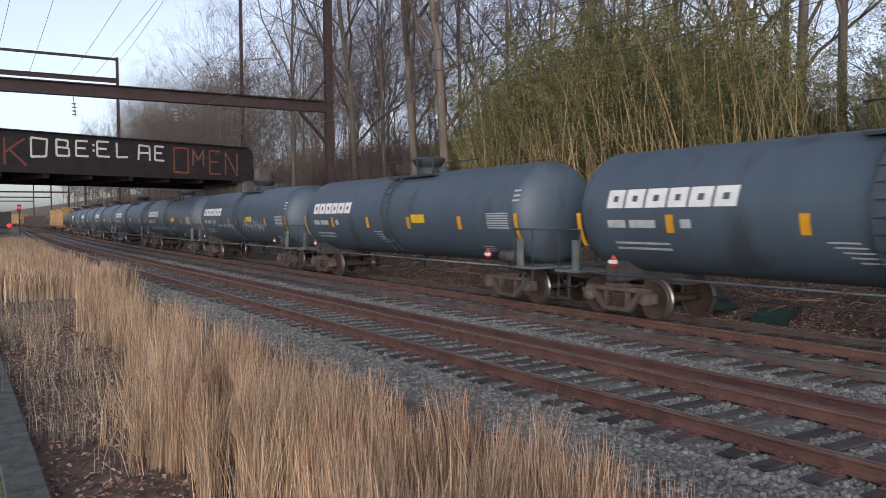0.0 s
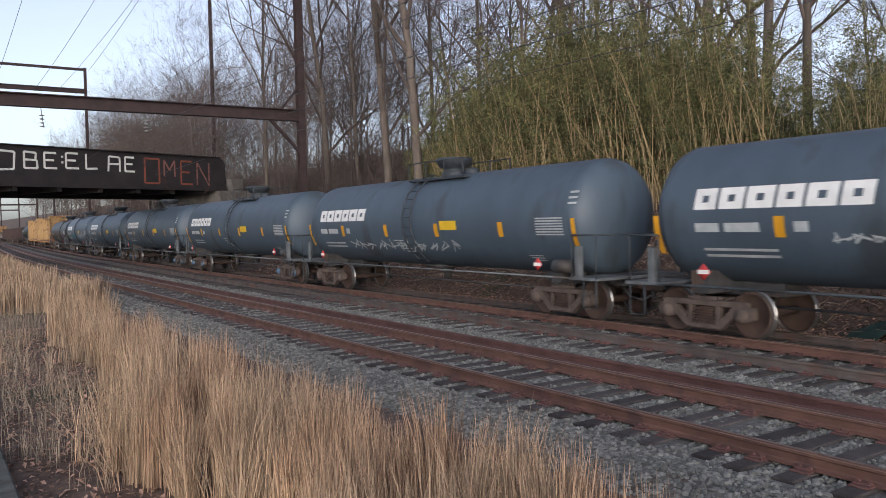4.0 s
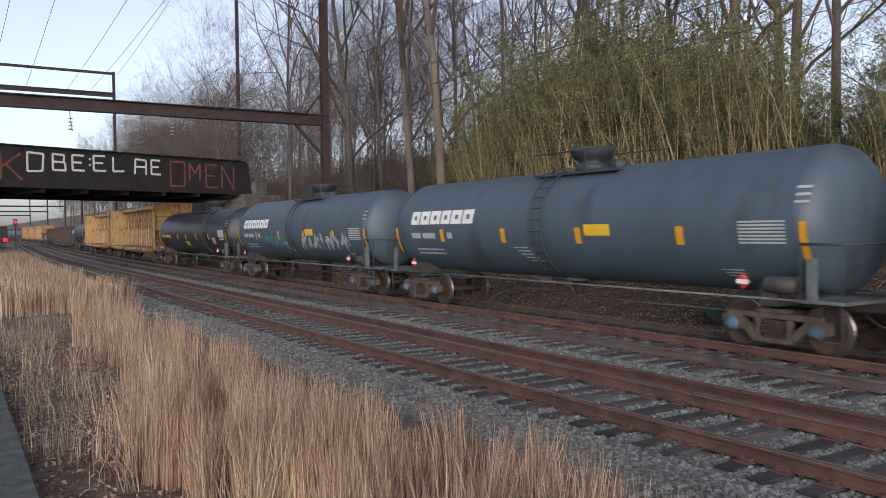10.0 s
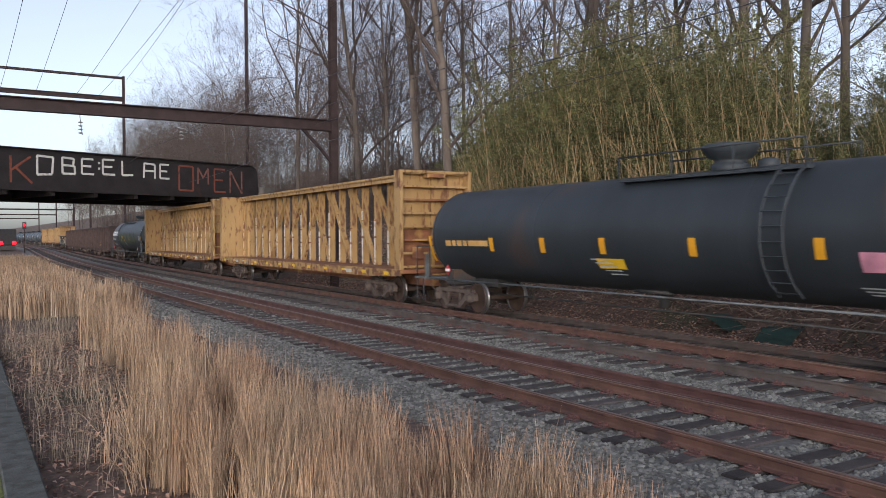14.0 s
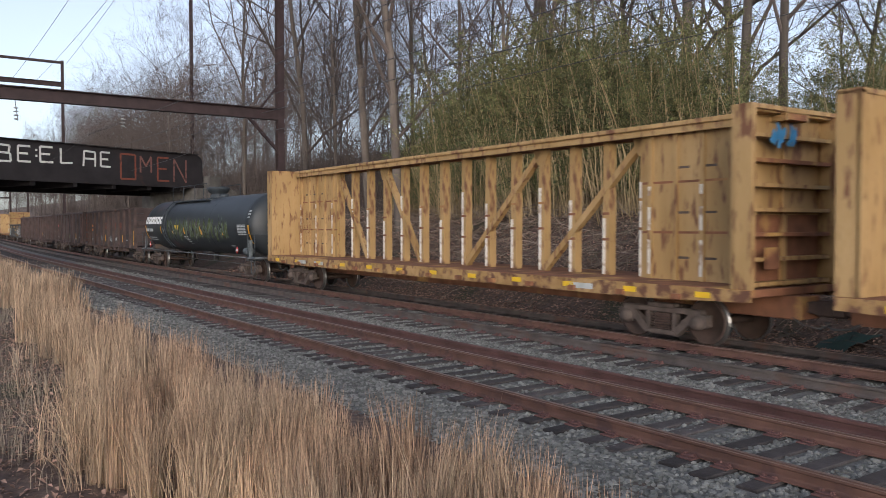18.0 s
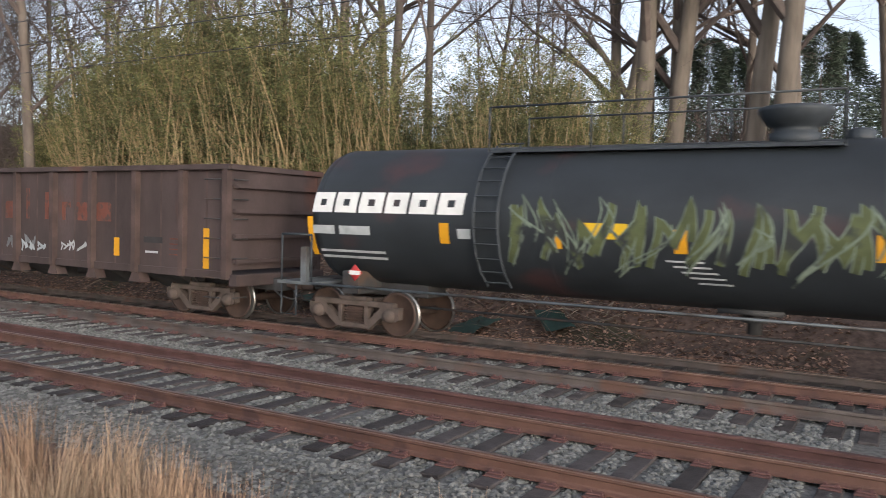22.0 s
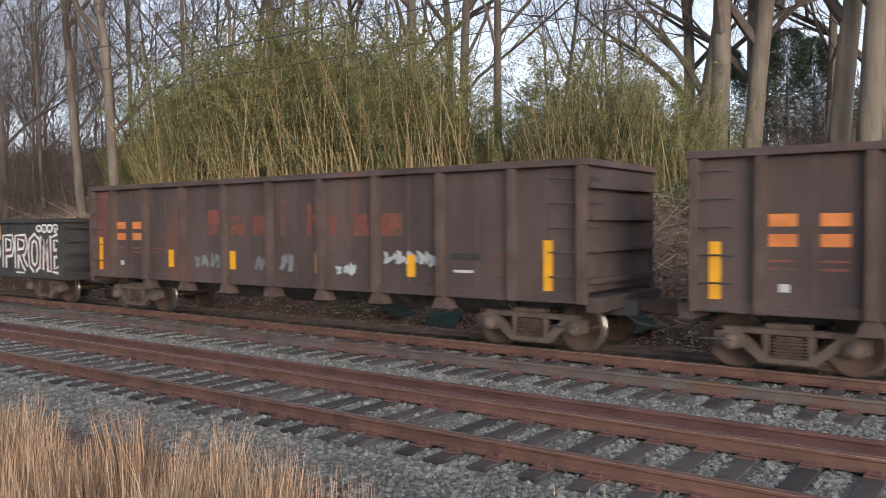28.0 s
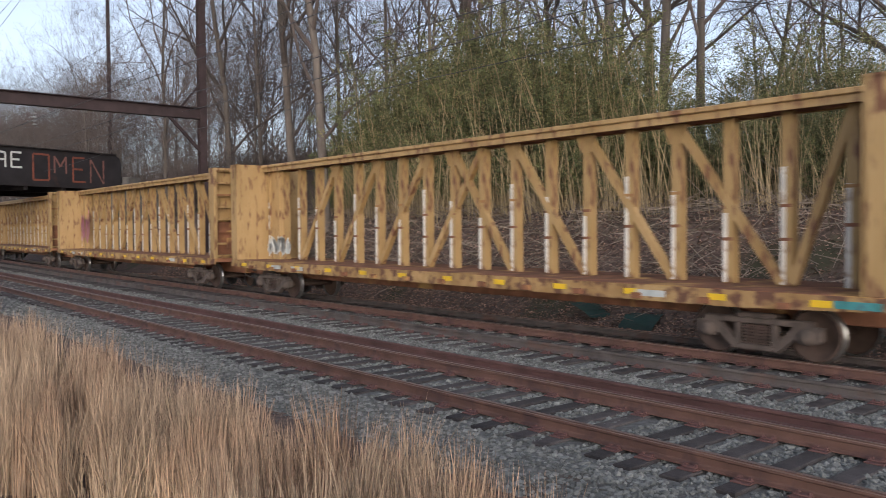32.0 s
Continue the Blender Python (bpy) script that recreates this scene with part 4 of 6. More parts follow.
for seed, y0, y1, n in ((31, 3.9, 0.2, 6), (37, 0.1, -2.7, 5), (35, -2.8, -5.7, 5)):
    graffiti(BLACK_TAG, seed, y0, y1, 1.62, 2.74, 0.15, M_TAGLINE, on_tank(1.400, 2.40), n, "pale green spray-painted outline", wild=0.35, sway=0.0)
    graffiti(BLACK_TAG, seed, y0, y1, 1.62, 2.74, 0.105, M_GREENTAG, on_tank(1.404, 2.40), n, "olive spray-painted stroke", wild=0.35, sway=0.0)
graffiti(BLACK_TAG, 32, 3.9, -5.4, 1.55, 2.85, 0.03, M_TAGLINE, on_tank(1.408, 2.40), 10, "thin pale green spray-painted outline", wild=0.9)
couple(BLACK_TAG, G[11], G[12])


def on_sheet(car, name, y0, y1, z0, z1, mat, label="", x=-1.424):
    part(name, Mesh().box(x - 0.008, x, min(y0, y1), max(y0, y1), z0, z1), mat, car, label)


def gondola_marks(car, letters, seed, red_end="", white_tag=False, boxed=False):
    e = 7.65
    if letters:
        # faded blocks in the places of the painted name: (place, width, height, kind)
        for k, w, h, kind in ((2.33, 0.50, 0.62, 0), (1.47, 0.50, 0.46, 0), (0.67, 0.52, 0.46, 1), (-0.14, 0.20, 0.80, 2), (-1.02, 0.30, 0.70, 3), (-1.78, 0.36, 0.46, 3), (-2.45, 0.56, 0.46, 0), (-3.3, 0.56, 0.46, 1)):
            a, z = k + w / 2, 2.12
            m, t = Mesh(), 0.15
            if kind < 2:
                m.prism([(a - w, z), (a, z), (a, z + h - 0.06), (a - 0.06, z + h), (a - w + 0.06, z + h), (a - w, z + h - 0.06)], "x", -1.432, -1.424)
            else:
                m.box(-1.432, -1.424, a - t, a, z, z + h)
                if kind == 3:
                    m.box(-1.4315, -1.4235, a - w, a - t, z + 0.32, z + 0.46)
            part("faded_letter_block", m, M_GONORANGE, car, "faded orange painted block")
    bars = M_RED if boxed else M_GONMARK
    for a in (6.5, 5.78):
        if boxed:
            on_sheet(car, "stencil_field", a - 0.46, a, 2.22, 2.52, M_LOW, "black stencil field", -1.4215)
            on_sheet(car, "stencil", a - 0.36, a - 0.06, 2.27, 2.46, bars, "red stencilled bar")
            on_sheet(car, "stencil", a - 0.36, a - 0.06, 1.86, 2.04, M_GONORANGE, "faded red bar")
        else:
            on_sheet(car, "stencil", a - 0.40, a, 2.28, 2.47, bars, "orange stencilled bar")
            on_sheet(car, "stencil", a - 0.40, a, 1.98, 2.17, M_GONMARK, "orange stencilled bar")
            for z in (1.75, 1.63):
                on_sheet(car, "stencil", a - 0.38, a, z, z + 0.035, M_GONORANGE)
    if not boxed:
        for z in (1.74, 1.64):
            on_sheet(car, "stencil", 4.95, 4.4, z, z + 0.04, M_GONORANGE)
    for y in (7.3, -6.9):
        on_sheet(car, "reflector", y - 0.09, y + 0.09, 1.15, 2.05, M_YELLOW, "long yellow reflective strip", -1.424)
    for y in ((4.2, 2.37, -0.8, -3.35) if boxed else (4.08, 1.66, -1.2, -3.8)):
        on_sheet(car, "reflector", y - 0.1, y + 0.1, 1.30, 1.74, M_YELLOW, "yellow reflective strip")
    # worn pale splashes of old spray paint and data panels
    for k, y in enumerate((3.1, 2.5, 0.9, 0.0)):
        graffiti(car, seed + 10 * k, y, y - 0.45, 1.30, 1.68, 0.09, M_GREYTAG, on_side(-1.428), 2, "faded grey spray-painted scrawl")
    if white_tag:
        graffiti(car, seed, -1.75, -2.3, 1.28, 1.52, 0.07, M_BLUEWHITE, on_side(-1.429), 3, "white spray-painted stroke")
        graffiti(car, seed + 1, -3.1, -4.5, 1.52, 1.80, 0.08, M_BLUEWHITE, on_side(-1.428), 5, "white spray-painted stroke")
    elif boxed:
        graffiti(car, seed, -2.15, -2.75, 1.25, 1.72, 0.06, M_BLUEWHITE, on_side(-1.429), 3, "pale blue spray-painted stroke")
        graffiti(car, seed + 1, -3.0, -3.8, 1.22, 1.45, 0.07, M_STENCIL, on_side(-1.428), 3, "white spray-painted stroke")
        graffiti(car, seed + 2, 0.12, -0.18, 1.25, 1.75, 0.04, M_OLIVETAG, on_side(-1.428), 2, "yellow-green spray-painted sign", wild=0.9)
        graffiti(car, seed + 3, 7.2, 6.85, 2.1, 2.85, 0.035, M_BLUEWHITE, on_side(-1.429), 2, "thin white spray-painted loop", wild=1.2)
    else:
        graffiti(car, seed, 0.2, -0.9, 1.25, 1.55, 0.06, M_BLUEWHITE, on_side(-1.429), 3, "white spray-painted stroke")
        graffiti(car, seed + 1, -1.5, -2.6, 1.35, 1.62, 0.05, M_STENCIL, on_side(-1.428), 3, "thin white spray-painted stroke")
    on_sheet(car, "data_panel", -4.8, -5.45, 1.66, 1.80, M_LOW, "black data panel")
    on_sheet(car, "data_panel", -4.85, -5.3, 1.42, 1.47, M_STENCIL, "small white data panel")
    on_sheet(car, "data_panel", 6.35, 6.2, 1.30, 1.42, M_STENCIL, "small white data panel")
    for j in range(4):
        on_sheet(car, "stencil", -5.7, -6.0, 1.40 + 0.12 * j, 1.43 + 0.12 * j, M_GONORANGE)
    if red_end == "right":
        on_sheet(car, "red_panel", -e + 0.16, -e + 1.5, 1.14, 3.3, M_GONRED, "red oxide painted panel", -1.4215)
        part("red_end_panel", Mesh().box(-1.33, 1.33, -e - 0.012, -e - 0.002, 1.2, 3.3), M_GONRED, car, "red oxide painted end sheet")
        if boxed:
            part("pink_tag", Mesh().box(-1.1, -0.2, -e - 0.136, -e - 0.124, 2.75, 3.2), M_PINK, car, "pink spray-painted patch")
    if red_end == "left":
        on_sheet(car, "red_panel", e - 0.7, e - 0.16, 1.14, 3.3, M_GONRED, "red oxide painted panel", -1.4215)


GON = gondola("gondola_car", "dark rust-brown high-sided gondola car with faded orange blocks")
# (faded name, red end, white tag, boxed stencils)
GON_KINDS = ((True, "left", False, False), (False, "right", False, True), (True, "right", False, False), (True, "left", True, False))
GONS = [GON] + [copy_thing(GON, Matrix()) for k in range(3)]
for k, (letters, red, white_tag, boxed) in enumerate(GON_KINDS):
    gondola_marks(GONS[k], letters, 41 + 3 * k, red, white_tag, boxed)
    couple(GONS[k], G[12 + k], G[13 + k])
tagged(GONS[1], "dark rust-brown gondola car with boxed red stencils and red end")
tagged(GONS[2], "dark rust-brown gondola car with red oxide end panel")
LOW = low_gondola("gondola_car", "low black gondola car covered in white and grey graffiti")
part("logo_panel", Mesh().box(-1.482, -1.476, -5.9, -3.4, 1.95, 2.40), M_TAN, LOW, "tan panel with a dark block logo")
for y in (-4.2, -4.95, -5.7):
    part("logo_block", Mesh().box(-1.489, -1.483, y, y + 0.6, 2.03, 2.32), M_LOW, LOW, "dark logo block")
for y, z in ((2.1, 2.15), (1.45, 2.15), (0.95, 2.15), (0.3, 2.15), (0.1, 1.72), (-0.8, 1.72), (-1.7, 1.72), (7.4, 2.15), (6.9, 2.15), (7.2, 1.8)):
    part("stencil", Mesh().box(-1.482, -1.476, y - 0.42, y, z, z + 0.2), M_TAN, LOW, "tan stencilled bar")
TAG = {
    "P": [((0, 0), (0, 1), (0.8, 0.98), (0.9, 0.72), (0.75, 0.5), (0.1, 0.46))],
    "R": [((0, 0), (0, 1), (0.8, 0.98), (0.9, 0.74), (0.72, 0.54), (0.1, 0.5)), ((0.35, 0.5), (0.65, 0.2), (0.95, 0.0))],
    "O": [((0.5, 0), (0.1, 0.15), (0, 0.5), (0.1, 0.88), (0.5, 1), (0.9, 0.88), (1, 0.5), (0.9, 0.15), (0.5, 0))],
    "M": [((0, 0), (0.1, 1), (0.5, 0.35), (0.9, 1), (1, 0))],
    "E": [((0.9, 1), (0, 0.95), (0, 0.0), (0.95, 0.02)), ((0, 0.5), (0.75, 0.52))],
}
for ch, y0, y1 in (("P", -6.15, -6.75), ("R", -6.95, -7.6), ("O", -7.8, -8.35), ("M", -8.5, -8.98), ("E", -9.15, -9.5)):
    for stroke in TAG[ch]:
        line = [(y0 + (y1 - y0) * u, 1.05 + 0.98 * v) for u, v in stroke]
        part("graffiti_letter", ribbon(line, 0.30, on_side(-1.484)), M_WHITEPAINT, LOW, "thick white spray-painted letter")
        part("letter_core", ribbon(line, 0.12, on_side(-1.4875)), M_TAGCORE, LOW, "dark red letter filling")
bubbles(LOW, 55, -8.2, -9.5, 2.18, 2.42, 0.06, M_WHITEPAINT, 4, "thin white spray-painted outline")
for y, top_z, low_z in ((-6.9, 0.95, 0.86), (-8.8, 1.1, 1.0)):
    on_sheet(LOW, "paint_run", y, y - 0.5, low_z, top_z, M_WHITEPAINT, "white paint run", -1.476)
bubbles(LOW, 52, 7.0, -3.2, 0.95, 2.05, 0.085, M_GREYTAG, 9, "grey spray-painted outline")
bubbles(LOW, 53, 9.5, 7.3, 0.95, 2.15, 0.20, M_BLUEWHITE, 3, "pale blue spray-painted outline", M_GREYTAG)
graffiti(LOW, 58, 9.5, 7.2, 0.95, 2.1, 0.10, M_TAGWHITE, on_side(-1.489), 6, "pale blue spray-painted stroke")
bubbles(LOW, 54, -3.5, -5.9, 1.25, 1.85, 0.09, M_WHITEPAINT, 5, "white spray-painted outline", M_DULLPAINT)
for y in (8.9, 3.6, 0.0, -1.9, -3.75, -8.9):
    part("reflector", Mesh().box(-1.482, -1.476, y - 0.1, y + 0.1, 0.98, 1.4), M_YELLOW, LOW, "yellow reflective strip")
couple(LOW, G[16], G[17])
BEAMS = [copy_thing(BEAM, Matrix()) for k in range(3)]
graffiti(BEAMS[0], 61, 10.4, 8.8, 1.35, 2.0, 0.16, M_WHITEPAINT, on_side(-0.26), 5, "white spray-painted stroke", fill=M_WHITEPAINT)
graffiti(BEAMS[1], 62, 10.4, 8.7, 1.6, 3.4, 0.10, M_PINK, on_side(-0.26), 5, "pink spray-painted stroke")
part("teal_strip", Mesh().box(-1.445, -1.434, -10.8, -10.1, 1.0, 1.12), M_TEAL, BEAMS[0], "teal painted sill end")
for k in range(3):
    couple(BEAMS[k], G[17 + k], G[18 + k])
for k in range(6):
    couple(copy_thing(TANK, Matrix()), G[20] + 17.18 * k, G[20] + 17.18 * (k + 1))

# ---- bridge ----
bridge = empty("railway_bridge", "dark riveted plate-girder bridge with painted graffiti letters", "bridge", m=pose(20.55, 60.4, 0, 0, 0, 20.4))
# local -x runs along the girder to the viewer's left
gm = Mesh()
GL, GB, GT = 46.0, 5.20, 7.66
gm.prism([(0, GB), (0, GT - 0.5), (-0.15, GT - 0.2), (-0.5, GT), (-GL, GT), (-GL, GB)], "y", -0.012, 0.012)
girder = part("girder", gm, M_GIRDER, bridge)
fl = Mesh()
fl.box(-GL, 0, -0.22, 0.22, GB - 0.04, GB).box(-GL, -0.5, -0.22, 0.22, GT, GT + 0.04).box(-GL, 0, -0.14, -0.012, GB, GB + 0.14)
part("flange", fl, M_GIRDER, girder)
for k in range(27):
    part("stiffener", Mesh().box(-0.1 - k * 1.75 - 0.1, -0.1 - k * 1.75, 0.012, 0.20, GB, GT - 0.25), M_GIRDER, girder)
part("deck", Mesh().box(-GL, 0.5, 0.22, 4.99, GB + 0.5, GB + 0.9), M_GIRDER, bridge)
rear = part("girder", Mesh().box(-GL, 0, 5.0, 5.03, GB - 0.5, GT), M_GIRDER, bridge)
part("flange", Mesh().box(-GL, 0, 4.8, 5.2, GB - 0.54, GB - 0.502), M_GIRDER, rear)
for k in range(16):
    part("cross_beam", Mesh().box(-2 - k * 2.8, -1.7 - k * 2.8, 0.02, 4.99, GB - 0.3, GB + 0.495), M_GIRDER, bridge)
ab = Mesh()
ab.box(-1.0, 3.0, -0.6, 6.0, -1.0, GB - 0.04, 0.05).box(0.25, 1.3, -0.5, 0.4, GB - 0.04, GB + 0.9, 0.04)
part("abutment", ab, M_ABUT, bridge, "grey concrete abutment")

STROKES = {
    "K": [((0, 0), (0, 1)), ((0, 0.45), (0.75, 1)), ((0.2, 0.55), (0.8, 0))],
    "D": [((0, 0), (0, 1)), ((0, 1), (0.72, 0.95)), ((0.72, 0.95), (0.66, 0.05)), ((0.66, 0.05), (0, 0))],
    "B": [((0, 0), (0, 1)), ((0, 1), (0.6, 0.95)), ((0.6, 0.95), (0.55, 0.5)), ((0, 0.52), (0.62, 0.5)), ((0.62, 0.5), (0.65, 0)), ((0.65, 0), (0, 0))],
    "E": [((0, 0), (0, 1)), ((0, 1), (0.62, 1)), ((0, 0.52), (0.5, 0.52)), ((0, 0), (0.65, 0))],
    ":": [((0.2, 0.25), (0.2, 0.4)), ((0.2, 0.65), (0.2, 0.8))],
    "L": [((0, 0), (0, 1)), ((0, 0), (0.6, 0.05))],
    "A": [((0, 0), (0.05, 1)), ((0.05, 1), (0.62, 0.95)), ((0.62, 0.95), (0.62, 0)), ((0.02, 0.5), (0.62, 0.5))],
    "O": [((0, 0), (0, 1)), ((0, 1), (0.7, 1)), ((0.7, 1), (0.7, 0)), ((0.7, 0), (0, 0))],
    "M": [((0, 0), (0, 1)), ((0, 1), (0.35, 0.4)), ((0.35, 0.4), (0.7, 1)), ((0.7, 1), (0.7, 0))],
    "N": [((0, 0), (0, 1)), ((0, 1), (0.7, 0)), ((0.7, 0), (0.7, 1))],
}


def painted(letter, x, z, w, h, mat, t):
    m = Mesh()
    for k, (a, b) in enumerate(STROKES[letter]):
        m.bar((x + a[0] * w, -0.016 - 0.0015 * k, z + a[1] * h), (x + b[0] * w, -0.016 - 0.0015 * k, z + b[1] * h), t, 0.006, (0, 1, 0))
    part("painted_letter", m, mat, girder, "hand-painted graffiti letter")


W, O, D_ = M_WHITEPAINT, M_ORANGEPAINT, M_DULLPAINT
for ch, x0, x1, z0, z1, mat in (("K", -18.4, -17.2, 5.6, 7.2, O), ("D", -16.85, -15.8, 6.15, 7.3, W), ("B", -15.3, -14.35, 6.3, 7.3, W), ("E", -14.05, -13.1, 6.35, 7.3, W), (":", -13.0, -12.6, 6.45, 7.35, W),
                                ("E", -12.65, -11.65, 6.4, 7.35, W), ("L", -11.3, -10.3, 6.4, 7.35, W), ("A", -9.75, -8.7, 6.3, 7.3, W), ("E", -8.5, -7.65, 6.35, 7.3, W), ("O", -7.0, -5.75, 5.6, 7.3, O),
                                ("M", -5.45, -4.5, 6.1, 7.25, D_), ("E", -4.05, -2.9, 5.6, 7.25, O), ("N", -2.65, -1.5, 5.55, 7.2, D_)):
    painted(ch, x0 + 0.08, z0, (x1 - x0) * 1.3, z1 - z0, mat, 0.13)


# ---- catenary structures ----
def i_post(m, x, y, z0, z1, w):
    h, f, c = w / 2, 0.03, 0.015
    m.prism([(x - h, y - h), (x + h, y - h), (x + h, y - h + f), (x + c, y - h + f), (x + c, y + h - f), (x + h, y + h - f), (x + h, y + h), (x - h, y + h), (x - h, y + h - f), (x - c, y + h - f), (x - c, y - h + f), (x - h, y - h + f)], "z", z0, z1)


def gantry(y, right, left, beam_z, tall, w=0.36, braces=True, deep=1.0, label="rust-red steel catenary gantry over the tracks"):
    g = empty("catenary_gantry", label, "catenary gantry", "catenary gantries along the line")
    for x in (right, left):
        p = Mesh()
        i_post(p, x, y, -0.8, tall, w)
        part("post", p, M_POLE, g)
    b = Mesh()
    u, v = 0.25 * deep, 0.29 * deep
    b.prism([(y - 0.2, beam_z - v), (y + 0.2, beam_z - v), (y + 0.2, beam_z - u), (y + 0.012, beam_z - u), (y + 0.012, beam_z + u), (y + 0.2, beam_z + u), (y + 0.2, beam_z + v), (y - 0.2, beam_z + v), (y - 0.2, beam_z + u), (y - 0.012, beam_z + u), (y - 0.012, beam_z - u), (y - 0.2, beam_z - u)], "x", left, right)
    part("beam", b, M_POLE, g)
    if braces:
        br = Mesh()
        br.bar((right - 1.7, y, beam_z - 0.25), (right, y, beam_z - 2.0), 0.14, 0.14, (0, 1, 0)).bar((right - 1.1, y, beam_z + 0.25), (right, y, beam_z + 1.6), 0.10, 0.10, (0, 1, 0))
        part("knee_brace", br, M_POLE, g)
    return g


gantry(39.2, 17.45, -14.0, 8.1, 28.0)
g2 = gantry(112.0, 20.2, -9.0, 20.3, 23.3, 0.32, braces=False)
part("beam", Mesh().box(-9.0, 20.2, 111.85, 112.15, 22.9, 23.2), M_POLE, g2)
for y, x, h in ((165, 23.6, 9.0), (215, 27.0, 9.0), (265, 28.5, 9.0), (320, 28.8, 9.0)):
    gantry(y, x, x - 34, h, 16, 0.34, braces=False, deep=0.6)
thin = empty("steel_pole", "tall thin rust-brown steel line pole", "pole")
tp = Mesh()
i_post(tp, 26.2, 80.0, 0, 30, 0.28)
part("shaft", tp, M_POLE, thin)


def wire(pts, sag, r=0.014, label="thin dark overhead wire"):
    m = Mesh()
    for (a, b) in zip(pts[:-1], pts[1:]):
        a, b = Vector(a), Vector(b)
        m.tube([a.lerp(b, k / 10) - Vector((0, 0, sag * 4 * k / 10 * (1 - k / 10))) for k in range(11)], r, 4, caps=False)
    return tagged(part("overhead_wire", m, M_WIRE), label, "wire", "overhead wires")


# wires along the line on the near side of the poles, and fans of wire above the tracks
for x, k in ((16.4, 0.343), (16.4, 0.392), (17.3, 0.522), (17.3, 0.68)):
    z = 2.33 + x * k
    wire([(x, -30, z), (x, 39.2, z + 0.15), (x + 3.0, 112, z + 1.5)], 0.25, 0.018)
for a, b in (((20.6, 22.9), (18.2, 28.0)), ((14.4, 20.3), (14.0, 24.7)), ((10.0, 20.6), (9.6, 30.0)), ((6.0, 20.3), (6.0, 27.0)), ((0.0, 20.3), (-1.0, 27.0)), ((17.0, 20.3), (16.5, 24.0))):
    wire([(b[0], -20, b[1]), (b[0], 39.2, b[1]), (a[0], 112, a[1])], 0.8, 0.022)
for x in (8.2, 14.1):
    wire([(x, -20, 6.5), (x, 39.2, 6.5), (x + 1.0, 65, 6.3), (x + 3.2, 112, 6.5)], 0.2, 0.010)


# ---- trees ----
def grow(seed, height, spread, levels, thick, low=0.25, twig_r=0.006):
    """Branch segments of a bare broadleaf tree: the first two orders as trunk, the rest as crown."""
    rnd = random.Random(seed)
    trunk, crown = Mesh(True), Mesh()

    def branch(p, d, length, r, order):
        steps = 5 if order < 2 else 3
        pts, rad, q = [Vector(p)], [r], Vector(p)
        d = Vector(d).normalized()
        end = r * (0.35 if order == 0 else 0.3)
        for k in range(steps):
            wob = (0.055, 0.18, 0.22, 0.28, 0.3, 0.3)[min(order, 5)]
            d = (d + Vector((rnd.gauss(0, wob), rnd.gauss(0, wob), rnd.gauss(0, wob) + (0.02 if order == 0 else 0.05)))).normalized()
            q = q + d * (length / steps)
            pts.append(q.copy())
            rad.append(r + (end - r) * (k + 1) / steps)
        (trunk if order < 1 else crown).tube(pts, [max(x, twig_r) for x in rad], (9, 6, 4, 3, 3, 3)[min(order, 5)], caps=False)
        if order >= levels:
            return
        n = ((11, 6, 5, 4, 3)[min(order, 4)])
        for k in range(n):
            f = (low + (1 - low) * (k + rnd.random()) / n) if order == 0 else (0.2 + 0.8 * (k + rnd.random()) / n)
            i = min(int(f * steps), steps - 1)
            base = pts[i].lerp(pts[i + 1], f * steps - i)
            rr = rad[i] + (rad[i + 1] - rad[i]) * (f * steps - i)
            dd = (pts[i + 1] - pts[i]).normalized()
            side = dd.cross(Vector((rnd.gauss(0, 1), rnd.gauss(0, 1), rnd.gauss(0, 1)))).normalized()
            up = rnd.uniform(0.6, 1.35) * spread
            nd = (dd + side * up + Vector((0, 0, 0.12))).normalized()
            branch(base, nd, length * rnd.uniform(0.38, 0.62) * (0.85 if order == 0 else 1), rr * rnd.uniform(0.42, 0.75), order + 1)

    branch((0, 0, -0.3), (rnd.gauss(0, 0.04), rnd.gauss(0, 0.04), 1), height, thick, 0)
    return trunk, crown


TREES = []
for k, (h, sp, th, low) in enumerate(((19, 0.75, 0.17, 0.25), (22, 0.75, 0.24, 0.20), (17, 0.8, 0.12, 0.18), (24, 0.8, 0.36, 0.19), (15, 0.9, 0.09, 0.12))):
    a, c = grow(11 + k, h, sp, 4, th, low)
    TREES.append((a.data("trunk"), c.data("crown")))
    TREES[-1][0].materials.append(M_BARK)
    TREES[-1][1].materials.append(M_TWIG)


# copy of the stout trunk in pale bark whose colour holds the skylight too
pale = TREES[3][0].copy()
pale.materials.clear()
pale.materials.append(M_BARKSKYLIT)
TREES.append((pale, TREES[3][1]))

# the wood's edge falls towards the open line: (bearing from the platform, elevation of the tree tops), degrees
SKYLINE = ((-40, 3.0), (4, 3.2), (8.4, 5.0), (11.7, 8.0), (14.8, 11.0), (16.7, 13.5), (19, 20), (24, 60))


def crown_limit(a):
    for (a0, e0), (a1, e1) in zip(SKYLINE[:-1], SKYLINE[1:]):
        if a <= a1:
            return e0 + (e1 - e0) * max(0.0, (a - a0) / (a1 - a0))
    return 60.0


